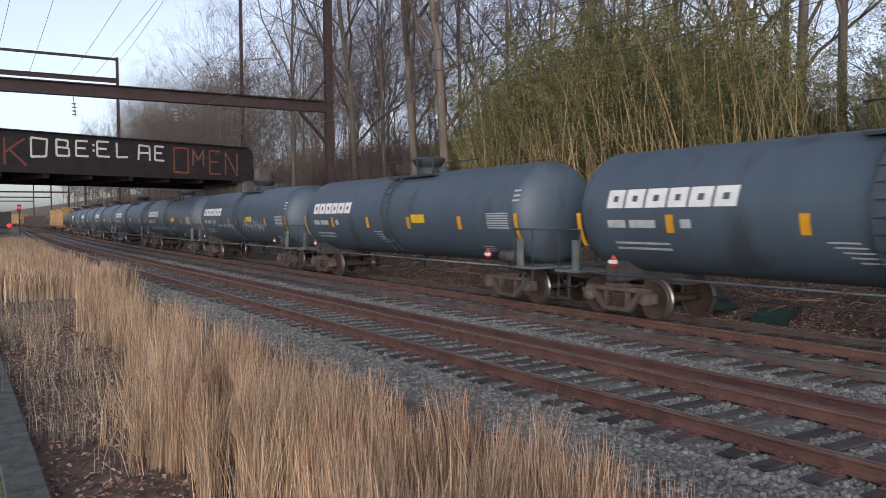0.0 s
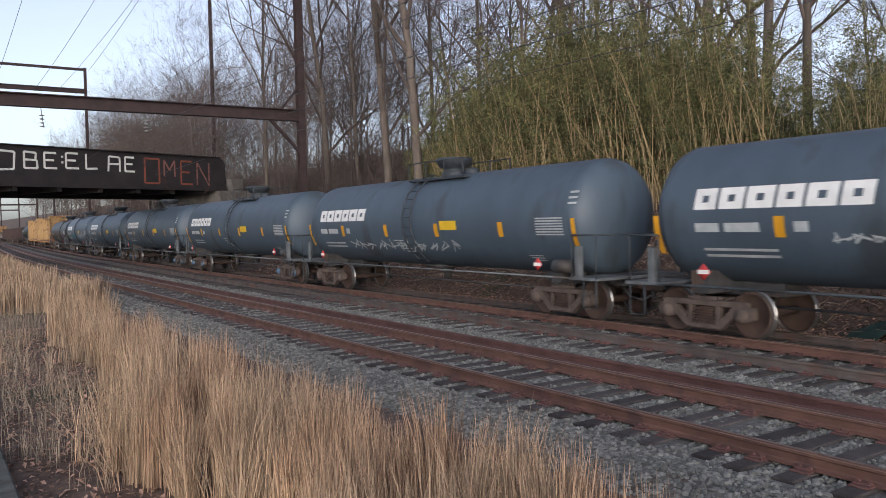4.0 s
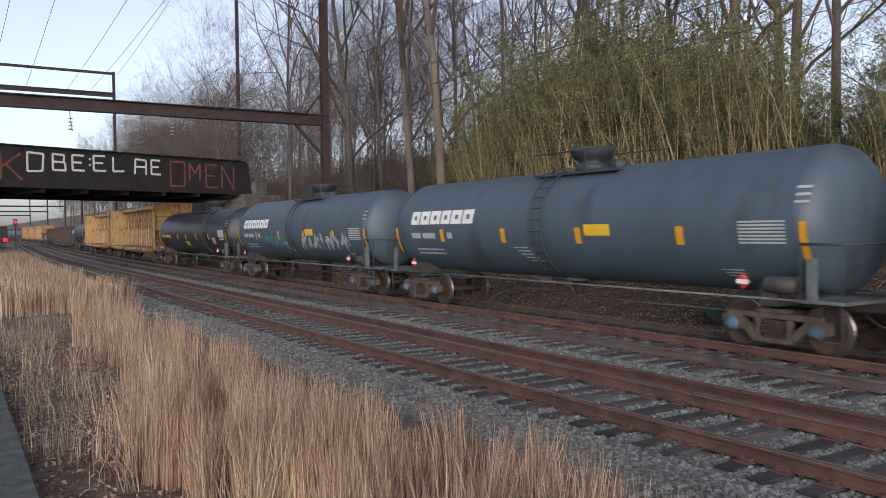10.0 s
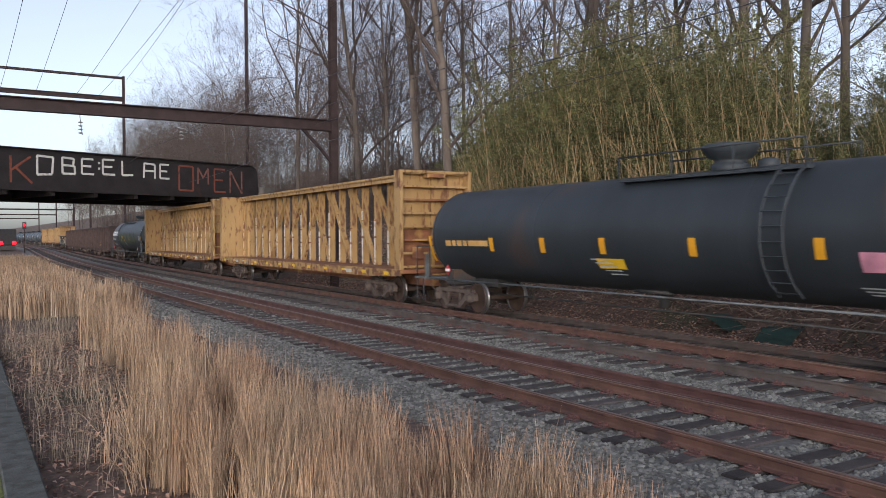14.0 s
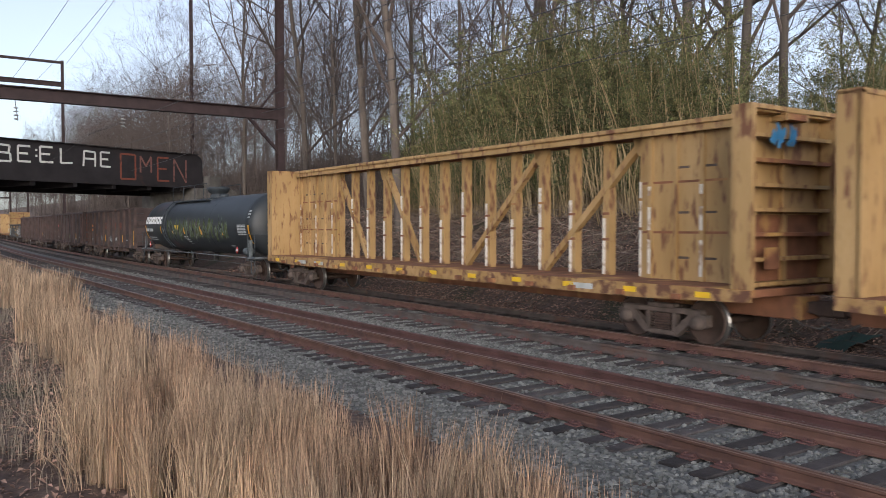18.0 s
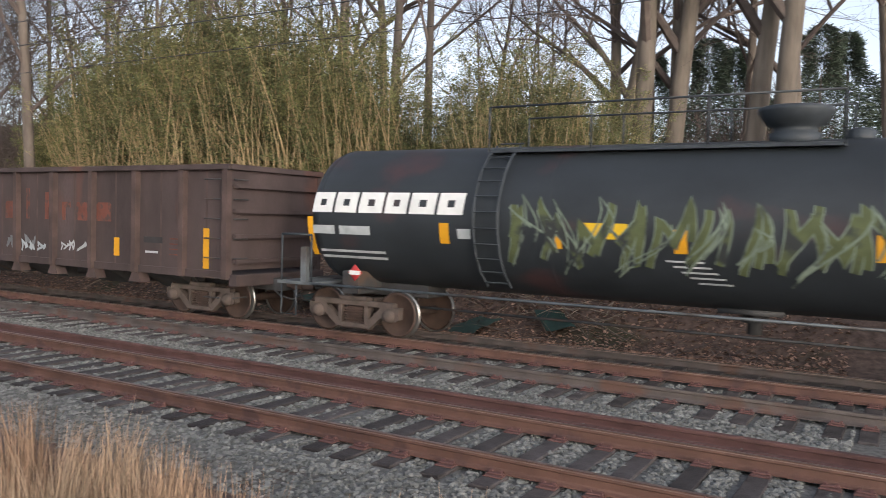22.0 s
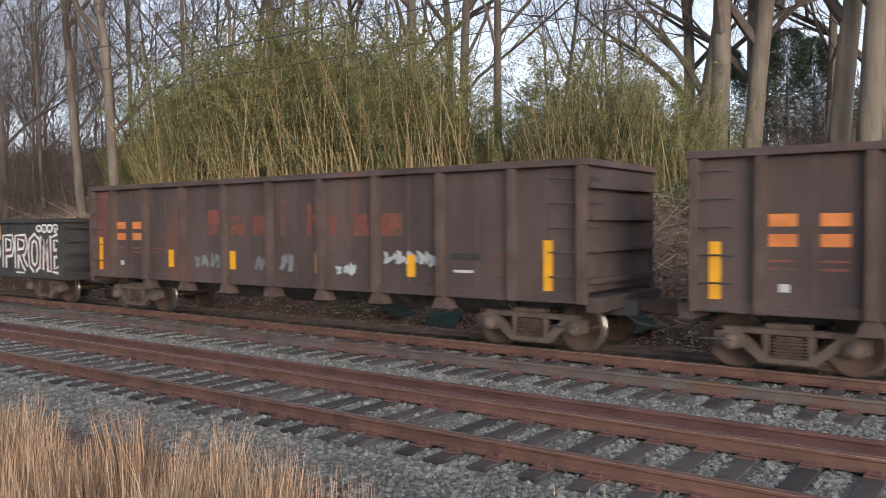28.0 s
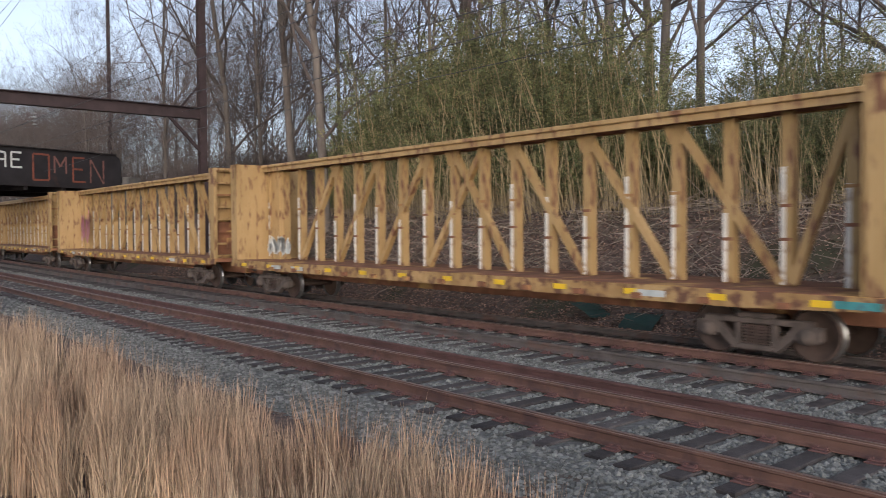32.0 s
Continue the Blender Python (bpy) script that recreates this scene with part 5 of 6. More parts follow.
def tree(kind, x, y, turn, size=1.0, lean=0.0, z=None, label="tall leafless broadleaf tree on the bank"):
    z0 = ground_height(x, y) if z is None else z
    d = math.hypot(x, y)
    tall = (19, 22, 17, 24, 15, 24)[kind]
    most = (d * math.tan(math.radians(crown_limit(math.degrees(math.atan2(x, y)) - math.degrees(3.0 / d)))) + 2.3 - z0) / (tall * 1.12)
    size = min(size, most)
    if size < 0.4:
        return None
    t = empty("bare_tree", label, "tree", "bare trees of the wood", pose(x, y, z0, lean, 0, turn) @ Matrix.Diagonal((size, size, size, 1)))
    part("trunk", TREES[kind][0], None, t)
    part("crown", TREES[kind][1], None, t)
    return t


def at_azimuth(a, d):
    return d * math.sin(math.radians(a)), d * math.cos(math.radians(a))


rnd = random.Random(5)
# trunks that stand out, by bearing from the viewer and distance
for a, d, k, s in ((21.6, 60, 0, 1.0), (25.9, 52, 1, 0.95), (28.0, 56, 2, 1.1), (30.2, 44, 1, 1.0), (32.3, 40, 1, 1.05), (33.4, 46, 2, 1.1), (36.5, 50, 0, 1.0), (39.5, 44, 2, 1.1), (43.0, 40, 1, 1.1), (48.0, 46, 0, 1.1),
                   (51.9, 38, 3, 0.85), (55.5, 36, 1, 1.0), (58.2, 33, 0, 1.15)):
    x, y = at_azimuth(a, d)
    tree(k, x, y, rnd.uniform(0, 360), s)
for a, d, k, s, lean in ((71.1, 31, 5, 0.72, 5), (71.4, 31.5, 5, 0.7, -6), (72.7, 29, 5, 1.0, 0), (74.8, 30, 5, 0.95, 1), (75.3, 30.5, 5, 0.75, -5), (79.9, 29, 5, 1.0, 1), (81.7, 28, 5, 1.05, -1), (83.0, 34, 5, 0.8, -8), (88.5, 32, 5, 0.95, 0)):
    x, y = at_azimuth(a, d)
    tree(k, x, y, 0 if lean else rnd.uniform(0, 360), s, lean, label="stout leafless tree, pale grey-brown bark with skylight in its colour")
# the wood behind
for k in range(128):
    y = rnd.uniform(-5, 14) if k < 6 else rnd.uniform(22, 90) if k < 28 else rnd.uniform(75, 215)
    x = 24 + bend(y) + rnd.uniform(0, 1) ** 1.5 * (26 + 0.10 * y) - (4 if y > 75 else 0) + (8 if y < 30 else 0)
    tree(rnd.choice((0, 1, 2, 2, 4, 4)), x, y, rnd.uniform(0, 360), rnd.uniform(0.75, 1.05))
for k in range(6):
    y = rnd.uniform(24, 46)
    tree(rnd.choice((0, 1, 2)), rnd.uniform(34, 58), y, rnd.uniform(0, 360), rnd.uniform(0.8, 1.0))
for k in range(40):
    y = rnd.uniform(110, 250)
    tree(rnd.choice((2, 4, 4)), 24 + bend(y) + rnd.uniform(0, 22), y, rnd.uniform(0, 360), rnd.uniform(0.5, 0.85))
# young growth under them
for k in range(60):
    y = rnd.uniform(40, 150)
    tree(rnd.choice((2, 4)), 25 + bend(y) + rnd.uniform(0, 26), y, rnd.uniform(0, 360), rnd.uniform(0.42, 0.6), label="slender leafless young tree on the bank")

for k in range(24):
    tree(rnd.choice((2, 4)), rnd.uniform(-70, 12), rnd.uniform(335, 430), rnd.uniform(0, 360), rnd.uniform(0.55, 0.8), label="far leafless tree at the end of the line")
# the far end of the cutting beyond the bridge
for k in range(46):
    y = rnd.uniform(225, 340)
    x = rnd.choice((rnd.uniform(-30, 0), rnd.uniform(34, 75), rnd.uniform(34, 75)))
    tree(rnd.choice((0, 1, 2, 4)), x, y, rnd.uniform(0, 360), rnd.uniform(0.6, 0.85))

# ---- bamboo ----
def bamboo(seed, n, leaves, lean, r0, rise):
    """n canes with tiers of small leaves; rise is the share of the cane that stays bare."""
    rnd = random.Random(seed)
    cul, lv, lf = Mesh(), [], []
    for k in range(n):
        x, y = rnd.gauss(0, 0.55), rnd.gauss(0, 0.8)
        h = rnd.uniform(3.4, 6.4)
        dx, dy = rnd.gauss(lean, 0.10), rnd.gauss(0, 0.12)
        pts = [Vector((x + dx * h * f * f * 1.1, y + dy * h * f * f * 1.1, h * f * (1 - 0.06 * f))) for f in (0, 0.25, 0.5, 0.75, 1)]
        cul.tube(pts, [r0, r0, r0 * 0.85, r0 * 0.6, 0.003], 4, caps=False)
        for j in range(leaves // 10):
            f = 1 - (1 - rise) * rnd.random() ** 1.15
            i = min(int(f * 4), 3)
            a = rnd.uniform(0, 6.283)
            out = Vector((math.cos(a), math.sin(a), 0.55)) * rnd.uniform(0.1, 0.62) * (1.15 - 0.7 * f)
            c = pts[i].lerp(pts[i + 1], f * 4 - i)
            for q in range(10):
                p = c + out * rnd.uniform(0.5, 1.1) + Vector((rnd.gauss(0, 0.07), rnd.gauss(0, 0.07), rnd.gauss(0, 0.06)))
                d = Vector((rnd.gauss(0, 1), rnd.gauss(0, 1), rnd.gauss(-0.5, 0.5))).normalized() * rnd.uniform(0.08, 0.16)
                w = d.cross(Vector((rnd.gauss(0, 1), rnd.gauss(0, 1), rnd.gauss(0, 1)))).normalized() * 0.014
                b = len(lv)
                lv += [p, p + d * 0.45 + w, p + d, p + d * 0.45 - w]
                lf.append((b, b + 1, b + 2, b + 3))
    me = bpy.data.meshes.new("leaves")
    me.from_pydata([tuple(v) for v in lv], [], lf)
    me.materials.append(M_BLEAF)
    cm = cul.data("culms")
    cm.materials.append(M_CULM)
    return cm, me


BAMBOO = [bamboo(31 + k, *spec) for k, spec in enumerate(((17, 340, -0.06, 0.010, 0.12), (16, 340, 0.0, 0.010, 0.15), (17, 320, 0.04, 0.011, 0.1), (8, 110, -0.03, 0.017, 0.5), (9, 40, -0.05, 0.017, 0.55)))]


def bamboo_clump(kind, x, y, turn, size, lean_x=0.0, lean_y=0.0):
    t = empty("bamboo_clump", "yellow-green bamboo clump with leaning straw-coloured canes", "bamboo", "bamboo stand on the bank",
              pose(x, y, ground_height(x, y) - 0.05, lean_x, lean_y, turn) @ Matrix.Diagonal((size, size, size, 1)))
    tagged(part("cane_tuft", BAMBOO[kind][0], None, t), kind="stuff")
    tagged(part("foliage", BAMBOO[kind][1], None, t), kind="stuff")


TOPS = ((6.4, 4.6), (8.2, 6.3), (9.8, 7.6), (10.9, 8.6), (12.0, 8.2), (13.7, 7.4), (14.3, 5.0), (15.6, 6.4), (16.6, 9.0), (19.7, 9.6), (23.0, 10.6), (26.7, 10.7), (29.6, 10.5), (32.4, 9.3), (35.5, 7.0), (38.5, 5.0))


def bamboo_top(y):
    for (a, ta), (b, tb) in zip(TOPS[:-1], TOPS[1:]):
        if y <= b:
            return ta + (tb - ta) * max(0.0, (y - a) / (b - a))
    return TOPS[-1][1]


for k in range(245):
    y = rnd.uniform(6.6, 38) if k < 190 else rnd.uniform(9, 34)
    front = k >= 190
    depth = rnd.uniform(0, 0.25) if front else rnd.uniform(0.1, 1)
    x = 22.3 + depth * 4.2
    yy = y * x / 24
    if 13.9 < y < 15.2:
        continue
    size = (bamboo_top(y) * x / 24 - ground_height(x, yy)) / 5.9
    if front:
        sweep = y > 21 and rnd.random() < 0.55
        bamboo_clump(4 if sweep else 3, x, yy, rnd.uniform(-25, 25), size * (rnd.uniform(0.7, 0.95) if sweep else rnd.uniform(0.75, 1.08)), rnd.gauss(-27, 9) if sweep else rnd.gauss(-5, 7), rnd.gauss(-3, 5))
    else:
        bamboo_clump(rnd.randrange(3), x, yy, rnd.uniform(0, 360), size * rnd.uniform(0.7, 1.13), rnd.gauss(-2, 5), rnd.gauss(-3, 5))


# ---- evergreens on the far right of the bank ----
def evergreen_mesh(seed, h, r):
    rnd = random.Random(seed)
    lv, lf = [], []
    for k in range(11000):
        f = rnd.random() ** 0.8
        rad = r * 1.25 * min(1.0, 2.0 * (1 - f)) ** 0.6 * (0.7 + 0.35 * math.sin(11 * f + seed)) * math.sqrt(rnd.random()) + 0.1
        a = rnd.uniform(0, 2 * math.pi)
        p = Vector((rad * math.cos(a), rad * math.sin(a), 0.4 + h * f - rad * 0.12))
        d = Vector((math.cos(a), math.sin(a), rnd.gauss(-0.1, 0.4))) * rnd.uniform(0.18, 0.42)
        w = d.cross(Vector((rnd.gauss(0, 1), rnd.gauss(0, 1), rnd.gauss(0, 1)))).normalized() * 0.035
        b = len(lv)
        lv += [p - w, p + w, p + d]
        lf.append((b, b + 1, b + 2))
    me = bpy.data.meshes.new("crown")
    me.from_pydata([tuple(v) for v in lv], [], lf)
    me.materials.append(M_EVERGREEN)
    return me


EVER = [evergreen_mesh(71 + k, 8.5 + k, 2.6 + 0.3 * k) for k in range(2)]
for a, d, k, s in ((73.6, 42, 0, 0.78), (77.2, 40, 1, 0.72), (78.8, 43, 0, 0.8), (84.0, 38, 1, 0.72), (85.5, 40, 0, 0.8), (90, 38, 0, 0.8), (94, 40, 1, 0.8)):
    x, y = at_azimuth(a, d)
    t = empty("evergreen_tree", "dark green evergreen tree behind the bare trunks", "tree", "evergreen trees", pose(x, y, ground_height(x, y), 0, 0, a * 7) @ Matrix.Diagonal((s, s, s, 1)))
    part("crown", EVER[k], None, t)
    part("trunk", Mesh(True).tube([(0, 0, -0.3), (0, 0, 7)], [0.2, 0.05], 8), M_BARK, t)


# ---- dry grass ----
def blades(name, spots, mat, label, category, seed, per=90, h=(0.9, 1.5), width=0.006, spread=0.13, lean=0.22):
    """Tufts of narrow bent blades, one object."""
    rs = np.random.RandomState(seed)
    n = len(spots)
    base = np.repeat(np.array(spots), per, axis=0)
    N = len(base)
    hh = rs.uniform(h[0], h[1], N) * np.repeat(rs.uniform(0.76, 1.1, n), per)
    a = rs.uniform(0, 2 * np.pi, N)
    out = np.abs(rs.normal(0, lean, N))
    bx = np.cos(a) * out + np.repeat(rs.normal(0, 0.045, n), per)
    by_ = np.sin(a) * out + np.repeat(rs.normal(0, 0.045, n), per)
    p0 = base + np.c_[rs.normal(0, spread, (N, 2)), np.zeros(N)]
    side = rs.uniform(0, np.pi, N)
    sx, sy = np.cos(side) * width, np.sin(side) * width
    rows_ = []
    for f, w in ((0, 1.0), (0.4, 0.9), (0.75, 0.7), (1.0, 0.15)):
        c = p0 + np.c_[bx * hh * f * f, by_ * hh * f * f, hh * f * (1 - 0.12 * f * out)]
        rows_ += [c - np.c_[sx * w, sy * w, np.zeros(N)], c + np.c_[sx * w, sy * w, np.zeros(N)]]
    V = np.stack(rows_, 1).reshape(-1, 3)
    k = np.arange(N)[:, None] * 8
    F = np.concatenate([k + np.array([2 * j, 2 * j + 1, 2 * j + 3, 2 * j + 2]) for j in range(3)])
    ob = raw(name, V, F, mat)
    return tagged(ob, label, category, kind="stuff")


rs = np.random.RandomState(3)
spots, pale_spots, far_spots, weeds, fluff = [], [], [], [], []
tufts = []
for k in range(9000):
    y = rs.uniform(0.3, 23)
    x = rs.uniform(1.2, 4.1)
    inner = 1.55 + 0.03 * y + (0.95 if y > 10.5 else 0) + 0.25 * math.sin(y * 2.1) + 0.2 * math.sin(y * 5.3)
    edge = 3.75 + 0.2 * math.sin(y * 1.7)
    bare = noise.noise((x * 1.6, y * 1.2, 7)) < (-0.3 if y < 7.5 else -0.10) or (y > 11 and noise.noise((x * 2.6, y * 0.9, 5)) < -0.28)
    d, az = math.hypot(x, y), math.degrees(math.atan2(x, y))
    bare = bare or (d < 6.6 and az < 24) or (d < 10.0 and (az < 10.9 or 15.6 < az < 17.7)) or (d < 8.8 and 20.9 < az < 22.2)
    near = 0.165 if y < 7.5 else 0.225 if y < 13 else 0.26
    if not inner < x < edge or bare or any(abs(x - q[0]) < near and abs(y - q[1]) < near and math.hypot(x - q[0], y - q[1]) < near for q in tufts[-900:]):
        continue
    tufts.append((x, y))
    (pale_spots if x < inner + 0.45 or noise.noise((x * 0.8, y * 0.8, 2)) > 0.25 else spots).append((x, y, -0.25))
for k in range(700):
    y = rs.uniform(28, 85)
    x = rs.uniform(1.0, 5.2) + bend(y)
    if x > 1.2 + 0.8 * math.sin(y * 0.4) and noise.noise((x * 0.9, y * 0.5, 3)) > -0.15:
        far_spots.append((x, y, -0.25))
for k in range(85):
    y = rs.uniform(8.5, 27)
    x = rs.uniform(0.95, 2.3 + 0.03 * y)
    (weeds if k % 5 else fluff).append((x, y, -0.24))
blades("dry_grass", spots, M_GRASS, "tall orange-straw dry broomsedge grass beside the track", "grass", 8, per=95, h=(0.62, 1.16), width=0.0046, spread=0.058, lean=0.085)
blades("dry_grass", pale_spots, M_PALEGRASS, "pale straw dry broomsedge tufts fanning out beside the kerb", "grass", 18, per=95, h=(0.6, 1.26), width=0.0042, spread=0.058, lean=0.16)
blades("dry_grass", far_spots, M_PALEGRASS, "distant stand of straw-coloured dry grass", "grass", 9, per=60, h=(0.7, 1.15), width=0.012, spread=0.25, lean=0.16)
blades("grey_weeds", weeds, M_WEED, "grey-brown dead weeds among leaf litter", "weeds", 10, per=24, h=(0.2, 0.75), width=0.0035, spread=0.14, lean=0.45)
blades("pale_weeds", fluff, M_PALEGRASS, "small pale straw tufts among the dead weeds", "weeds", 14, per=16, h=(0.3, 0.8), width=0.004, spread=0.05, lean=0.25)
blades("bent_grass", [(1.75, 9.2, -0.24), (2.0, 8.6, -0.24), (1.6, 8.4, -0.24), (1.55, 9.6, -0.24)], M_PALEGRASS, "bent straw-coloured grass stalks leaning over the litter", "grass", 12, per=24, h=(0.7, 1.2), width=0.0045, spread=0.06, lean=0.55)

# ---- bank: brush, litter, tarp, pipe ----
def sticks(name, n, seed, zone, mat, label, category, length=(0.6, 2.2), r=0.012, flat=0.35):
    rnd_ = random.Random(seed)
    m = Mesh()
    for k in range(n):
        x, y = zone(rnd_)
        L, a = rnd_.uniform(*length), rnd_.uniform(0, math.pi * 2)
        z = ground_height(x, y) + rnd_.uniform(0, 0.3)
        d = Vector((math.cos(a), math.sin(a), rnd_.gauss(0, flat)))
        p = Vector((x, y, z))
        q = p + d * L * 0.5 + Vector((0, 0, rnd_.uniform(-0.05, 0.15)))
        m.tube([p, q, p + d * L], [r, r * 0.8, r * 0.3], 3, caps=False)
    return tagged(part(name, m, mat), label, category, kind="stuff")


sticks("brushwood", 2600, 5, lambda q: (lambda y: (q.uniform(18.2, 23.2), y))(q.uniform(5, 40)), M_BRUSH, "heap of dead canes and brushwood on the bank", "brushwood", (0.5, 2.4), 0.014)
sticks("fallen_branches", 500, 6, lambda q: (q.uniform(16.6, 19), q.uniform(2, 45)), M_TWIG, "thin fallen branches at the foot of the bank", "branches", (0.3, 1.5), 0.010)


def litter(name, n, seed, zone, mat, size, label):
    rs_ = np.random.RandomState(seed)
    xy = np.array([zone(rs_) for k in range(n)])
    z = np.array([ground_height(x, y) for x, y in xy]) + rs_.uniform(0.005, 0.05, n)
    a = rs_.uniform(0, np.pi * 2, n)
    s = rs_.uniform(0.5, 1.3, n) * size
    t1, t2 = rs_.normal(0, 0.35, n), rs_.normal(0, 0.35, n)
    V = np.empty((n, 4, 3))
    for k, (u, v) in enumerate(((-1, 0), (0, -0.55), (1, 0), (0, 0.55))):
        V[:, k, 0] = xy[:, 0] + s * (u * np.cos(a) - v * np.sin(a))
        V[:, k, 1] = xy[:, 1] + s * (u * np.sin(a) + v * np.cos(a))
        V[:, k, 2] = z + s * (u * t1 + v * t2) + (0.3 * s if k % 2 else 0)
    ob = raw(name, V.reshape(-1, 3), np.arange(4 * n).reshape(-1, 4), mat)
    return tagged(ob, label, "leaves", kind="stuff")


litter("fallen_leaves", 42000, 1, lambda q: (16.2 + q.uniform(0, 1) ** 1.7 * 6.5, q.uniform(1, 48)), M_LEAF, 0.055, "brown fallen leaves on the bank behind the track")
litter("fallen_leaves", 9000, 2, lambda q: (q.uniform(0.75, 3.8), q.uniform(1.5, 24)), M_LEAF, 0.035, "brown fallen leaves under the dry grass")

for k, (x, y, s, a) in enumerate(((17.5, 12.6, 1.0, 20), (17.9, 14.6, 0.8, 70), (17.4, 9.2, 0.9, -15), (18.0, 7.4, 0.8, 40))):
    tm = Mesh(True)
    vs, fs = [], []
    for i in range(9):
        for j in range(7):
            u, v = (i - 4) * 0.18 * s, (j - 3) * 0.15 * s
            vs.append((u, v, 0.10 + 0.13 * noise.noise((u * 2.3, v * 2.3, k * 5.0)) + 0.10 * math.cos(u * 1.2) * math.cos(v * 1.4)))
    fs = [(i * 7 + j, (i + 1) * 7 + j, (i + 1) * 7 + j + 1, i * 7 + j + 1) for i in range(8) for j in range(6)]
    tm.add(vs, fs)
    tagged(part("tarpaulin", tm, M_TARP, at=pose(x, y, ground_height(x, y) + 0.02, 0, -14, a)), "crumpled dark green tarpaulin scrap on the bank", "tarpaulin", "tarpaulin scraps")

tagged(part("marker_pipe", Mesh(True).tube([(0, 0, -0.4), (0, 0, 2.1)], 0.055, 10).tube([(0, 0, 2.1), (0, 0, 2.16)], 0.065, 10), M_PVC, at=(22.4, 38.9, ground_height(22.4, 38.9))), "white plastic marker pipe standing on the bank", "pipe")


# ---- undergrowth ----
def shrub_mesh(seed):
    rnd_ = random.Random(seed)
    m = Mesh()
    for k in range(26):
        a, h = rnd_.uniform(0, 2 * math.pi), rnd_.uniform(1.6, 4.2)
        d = Vector((math.cos(a) * rnd_.uniform(0.05, 0.45), math.sin(a) * rnd_.uniform(0.05, 0.45), 1))
        p = Vector((rnd_.gauss(0, 0.5), rnd_.gauss(0, 0.5), -0.1))
        pts = [p + d * h * f + Vector((rnd_.gauss(0, 0.08), rnd_.gauss(0, 0.08), 0)) * f for f in (0, 0.35, 0.7, 1)]
        m.tube(pts, [0.02, 0.016, 0.011, 0.005], 3, caps=False)
        for j in range(14):
            f = rnd_.uniform(0.25, 1)
            q = p + d * h * f
            b = Vector((rnd_.gauss(0, 1), rnd_.gauss(0, 1), rnd_.uniform(0, 1.2))).normalized() * rnd_.uniform(0.3, 1.0)
            m.tube([q, q + b * 0.5 + Vector((0, 0, 0.05)), q + b], [0.008, 0.007, 0.005], 3, caps=False)
    me = m.data("stems")
    me.materials.append(M_TWIG)
    return me


SHRUBS = [shrub_mesh(91 + k) for k in range(3)]
rnd = random.Random(17)
for k in range(250):
    y = rnd.uniform(2, 110) if k < 110 else rnd.uniform(65, 180) if k < 180 else rnd.uniform(40, 110)
    x = (27 if y < 38 else 20.5) + bend(y) + rnd.uniform(0, 16)
    t = empty("shrub", "leafless grey-brown shrub in the undergrowth", "shrub", "leafless undergrowth", pose(x, y, ground_height(x, y), 0, 0, rnd.uniform(0, 360)) @ Matrix.Scale(rnd.uniform(0.7, 1.25), 4))
    part("brush", SHRUBS[k % 3], None, t)


# ---- far end of the line: stopped train with red tail lamps, signal ----
tail = empty("passenger_carriage", "distant dark carriage end with two red tail lamps", "train carriage")
part("body", Mesh().box(-1.45, 1.45, 0, 20, 0.9, 3.9, 0.15), M_CARDARK, tail)
part("underframe", Mesh().box(-1.3, 1.3, 0.3, 19.7, 0.05, 0.9, 0.03), M_FRAME, tail)
for x in (-1.05, 1.05):
    part("tail_lamp", Mesh(True).lathe([(-0.09, 0.04), (-0.07, 0.36), (-0.01, 0.36)], "y", (x, 0, 1.35), 12), M_REDLAMP, tail, "glowing red tail lamp")
tail.matrix_basis = pose(9.9, 168, 0, 0, 0, 0)
sig = empty("railway_signal", "distant signal mast showing red", "signal")
part("mast", Mesh(True).tube([(0, 0, -0.3), (0, 0, 5.4)], 0.09, 8), M_POLE, sig)
part("head", Mesh().box(-0.3, 0.3, -0.15, 0.15, 4.2, 5.4, 0.05), M_FRAME, sig)
part("lamp", Mesh(True).lathe([(-0.2, 0.03), (-0.18, 0.20), (-0.15, 0.20)], "y", (0, 0, 4.9), 12), M_REDLAMP, sig, "glowing red signal lamp")
sig.matrix_basis = pose(11.3, 150, -0.5)

# insulators hanging from the gantry beam
for x in (-2.6, 1.8, 5.2, 9.6):
    ins = empty("insulator", "string of pale disc insulators under the gantry beam", "insulator", "insulators")
    ins.matrix_basis = pose(x, 39.2, 7.8)
    part("rod", Mesh(True).tube([(0, 0, 0), (0.1, 0, -0.9)], 0.015, 5), M_WIRE, ins)
    for k in range(4):
        part("disc", Mesh(True).lathe([(-0.3 - k * 0.16, 0.03), (-0.34 - k * 0.16, 0.12), (-0.37 - k * 0.16, 0.04)], "z", (0.03, 0, 0), 10), M_INSUL, ins)


# mound overgrown with pale vines at the top of the bank
def mound_mesh(seed, rx, ry, rz):
    rs_ = np.random.RandomState(seed)
    n = 9000
    d = rs_.normal(0, 1, (n, 3))
    d /= np.linalg.norm(d, axis=1)[:, None]
    d[:, 2] = np.abs(d[:, 2])
    lump = 1 + 0.14 * np.sin(d[:, 0] * 7 + seed) * np.cos(d[:, 1] * 6) + rs_.normal(0, 0.05, n)
    p = d * lump[:, None] * np.array([rx, ry, rz])
    a = rs_.normal(0, 1, (n, 3)) * 0.07
    b = rs_.normal(0, 1, (n, 3)) * 0.03
    V = np.stack([p, p + a * 0.5 + b, p + a, p + a * 0.5 - b], 1).reshape(-1, 3)
    me = bpy.data.meshes.new("vine")
    me.from_pydata(V.tolist(), [], np.arange(4 * n).reshape(-1, 4).tolist())
    me.materials.append(M_VINE)
    return me


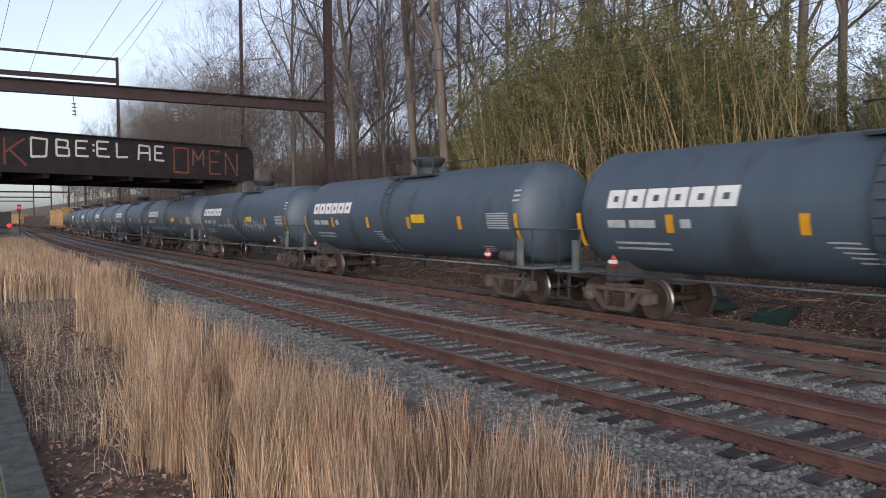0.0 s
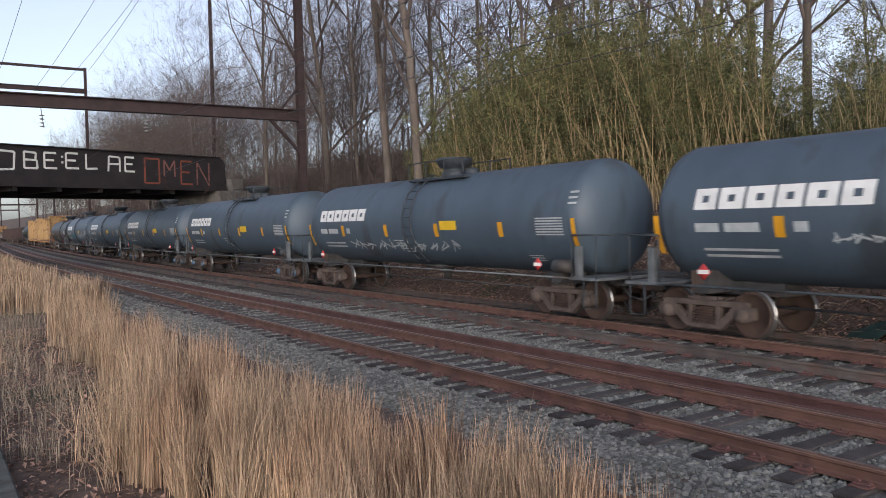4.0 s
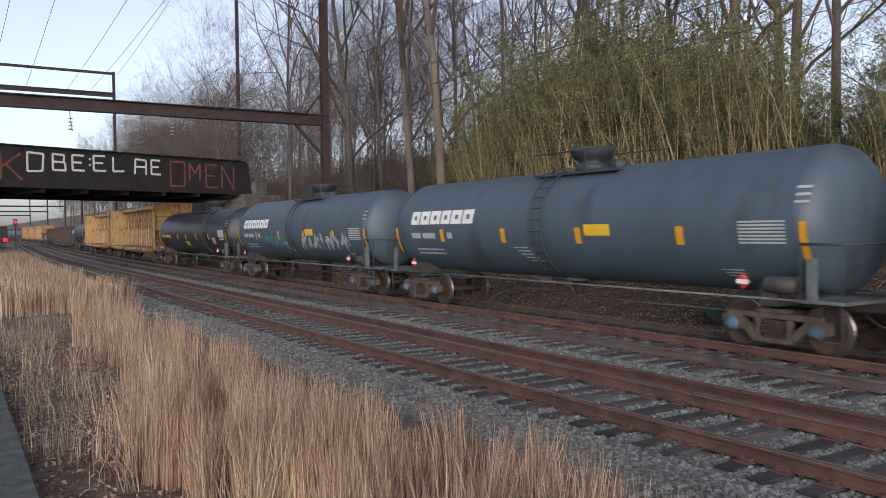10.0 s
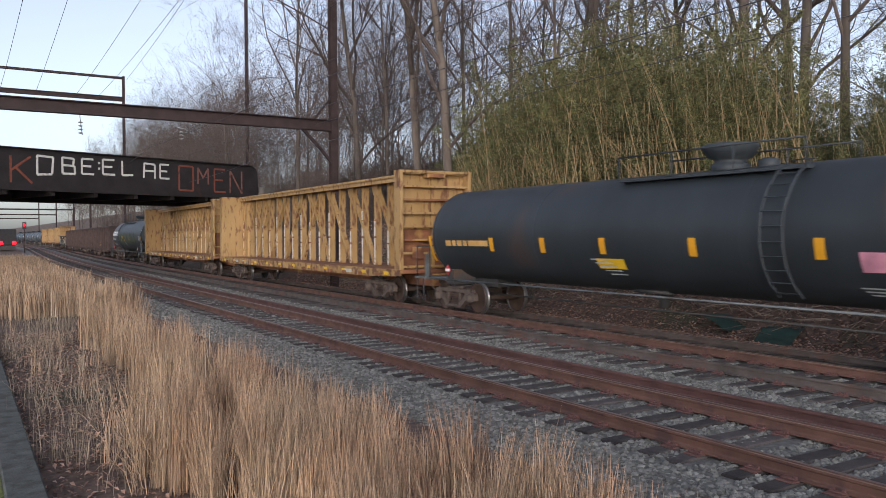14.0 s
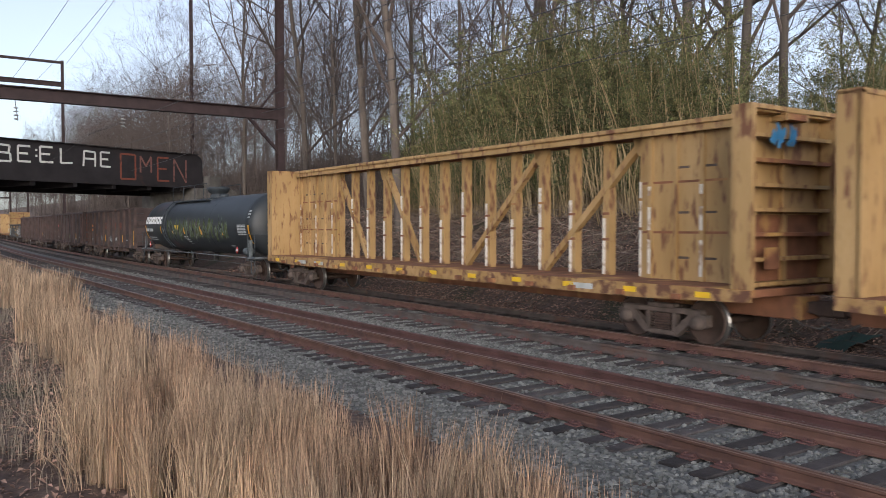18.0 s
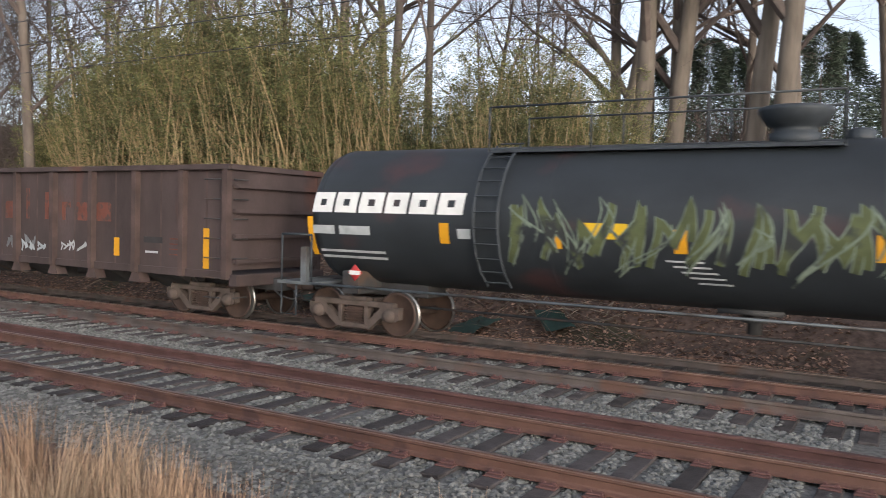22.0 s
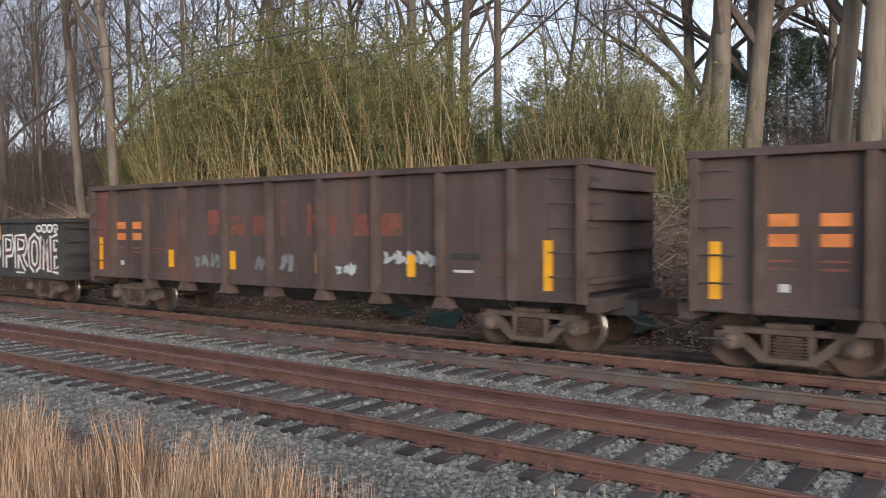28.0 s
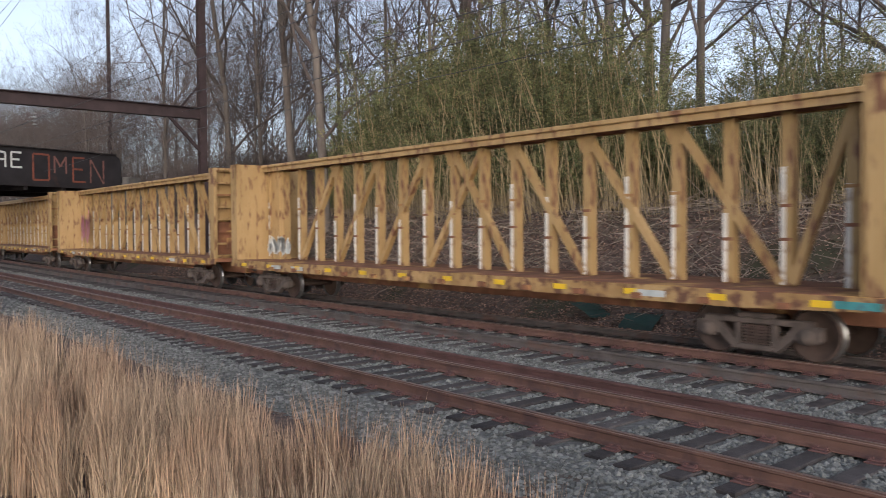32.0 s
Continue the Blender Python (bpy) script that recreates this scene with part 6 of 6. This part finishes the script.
VINES = [mound_mesh(3, 1.5, 2.0, 1.6), mound_mesh(4, 1.2, 1.6, 1.1)]
for k, (x, y, s) in enumerate(((21.4, 3.4, 1.0), (22.2, 0.6, 1.1), (22.6, 6.2, 0.8), (21.0, -2.5, 1.0), (22.8, 8.4, 0.6))):
    t = empty("vine_mound", "low mound overgrown with pale dry vines", "bush", "vine mounds on the bank", pose(x, y, ground_height(x, y) - 0.3, 0, 0, 40 * k) @ Matrix.Scale(s, 4))
    tagged(part("vine", VINES[k % 2], None, t), kind="stuff")
    part("stem_heap", SHRUBS[k % 3], None, t, at=Matrix.Scale(0.45, 4))

# ---- ties, tie plates, ballast stones ----
def tie_mesh(seed, x0, x1, w):
    rnd_ = random.Random(seed)
    m = Mesh()
    m.box(x0 + rnd_.uniform(-0.05, 0.05), x1, -w / 2, w / 2, -0.34, -0.176, 0.012)
    me = m.data("tie")
    me.materials.append(M_TIE)
    return me


NEAR_TIES = [tie_mesh(k, 6.87, 9.50, 0.23) for k in range(4)]
FAR_TIES = [tie_mesh(k, 11.08, 15.45, 0.23) for k in range(4)]
plate = Mesh().box(-0.19, 0.19, -0.10, 0.10, -0.178, -0.158, 0.006)
for sx in (-1, 1):
    for sy in (-0.055, 0.055):
        plate.box(*sorted((sx * 0.062, sx * 0.100)), sy - 0.018, sy + 0.018, -0.162, -0.122, 0.008)
    plate.box(*sorted((sx * 0.070, sx * 0.135)), -0.085, 0.085, -0.160, -0.140, 0.008)
PLATE = plate.data("tie_plate")
PLATE.materials.append(M_SPARE)
rnd = random.Random(23)
tie_y = {}
for track, kinds, rails_at in ((near_track, NEAR_TIES, (RAIL_1, RAIL_2)), (far_track, FAR_TIES, (RAIL_3, RAIL_4))):
    tie_y[track] = []
    y = -6.0
    while y < 72:
        j = rnd.uniform(-0.03, 0.03)
        tilt = rnd.gauss(0, 0.5)
        tie_y[track].append(y + j)
        t = part("tie", kinds[rnd.randrange(4)], None, track, at=pose(bend(y), y + j, rnd.uniform(-0.012, 0.0), 0, 0, tilt))
        if -1 < y < 26:
            for x in rails_at:
                part("tie_plate", PLATE, None, t, at=(x, 0, 0))
        y += 0.555
    rest = Mesh()
    while y < 300:
        rest.box(6.87 + bend(y) if track is near_track else 11.08 + bend(y), 9.5 + bend(y) if track is near_track else 15.45 + bend(y), y - 0.12, y + 0.12, -0.34, -0.176)
        y += 0.555
    tagged(part("far_ties", rest, M_TIE, track), kind="stuff")

ICO = np.array([(0, 0, 1), (0.894, 0, 0.447), (0.276, 0.851, 0.447), (-0.724, 0.526, 0.447), (-0.724, -0.526, 0.447), (0.276, -0.851, 0.447),
                (0.724, 0.526, -0.447), (-0.276, 0.851, -0.447), (-0.894, 0, -0.447), (-0.276, -0.851, -0.447), (0.724, -0.526, -0.447), (0, 0, -1)])
ICO_F = [(0, k, k % 5 + 1) for k in range(1, 6)] + [(1, 6, 2), (2, 7, 3), (3, 8, 4), (4, 9, 5), (5, 10, 1)] + [(6, 7, 2), (7, 8, 3), (8, 9, 4), (9, 10, 5), (10, 6, 1)] + [(11, k + 1, k) for k in range(6, 10)] + [(11, 6, 10)]


def stones(name, n, seed, zone, size, label):
    rs_ = np.random.RandomState(seed)
    P = []
    while len(P) < n:
        x, y, z = zone(rs_)
        u = x - bend(y)
        on_near, on_far = 6.85 < u < 9.52, 11.05 < u < 15.4
        if on_near or on_far:
            d = min(abs(y - q) for q in tie_y[near_track if on_near else far_track])
            if d < 0.138:
                continue
        P.append((x, y, z))
    P = np.array(P)
    s = rs_.uniform(0.6, 1.25, (n, 1, 1)) * size
    shape = ICO[None] * (1 + rs_.normal(0, 0.16, (n, 12, 1))) * rs_.uniform(0.6, 1.2, (n, 1, 3)) * np.array([1.1, 1.1, 0.75]) * s
    a = rs_.uniform(0, 2 * np.pi, n)
    c, q = np.cos(a)[:, None], np.sin(a)[:, None]
    V = np.stack([shape[:, :, 0] * c - shape[:, :, 1] * q, shape[:, :, 0] * q + shape[:, :, 1] * c, shape[:, :, 2]], 2) + P[:, None]
    F = (np.arange(n)[:, None, None] * 12 + np.array(ICO_F)[None]).reshape(-1, 3)
    return tagged(raw(name, V.reshape(-1, 3), F, M_STONE), label, "ballast", kind="stuff")


def bed_z(u):
    for (a, za), (b, zb) in zip(prof[:-1], prof[1:]):
        if a <= u <= b:
            return za + (zb - za) * (u - a) / (b - a)
    return -0.4


def near_zone(q):
    u, y = q.uniform(4.7, 11.6), q.uniform(0, 1) ** 1.5 * 24 + 0.5
    return u + bend(y), y, (bed_z(u) if u > 5.3 else -0.30) + q.uniform(-0.02, 0.015)


stones("ballast_stones", 52000, 4, near_zone, 0.035, "loose grey crushed ballast stones between the rails")
stones("ballast_stones", 9000, 6, lambda q: (lambda u, y: (u + bend(y), y, bed_z(u) + q.uniform(-0.02, 0.015)))(q.uniform(11.2, 13.2), q.uniform(0.5, 24)), 0.034, "loose grey crushed ballast stones beside the train track")
stones("ballast_stones", 13000, 5, lambda q: (lambda u, y: (u + bend(y), y, (bed_z(u) if u > 5.3 else -0.3) + q.uniform(-0.02, 0.02)))(q.uniform(4.6, 11.2), q.uniform(22, 60)), 0.05, "distant grey ballast stones")


def motions():
    """The freight train rolls along the curve of its track."""
    for car, start in TRAIN:
        rows = []
        for k in range(33):
            y = car_y(start, k)
            rows.append((float(k), pose(TRAIN_X + bend(y), y, 0, 0, 0, -math.degrees(math.atan(slope(y))))))
        walk(car, rows)


motions()
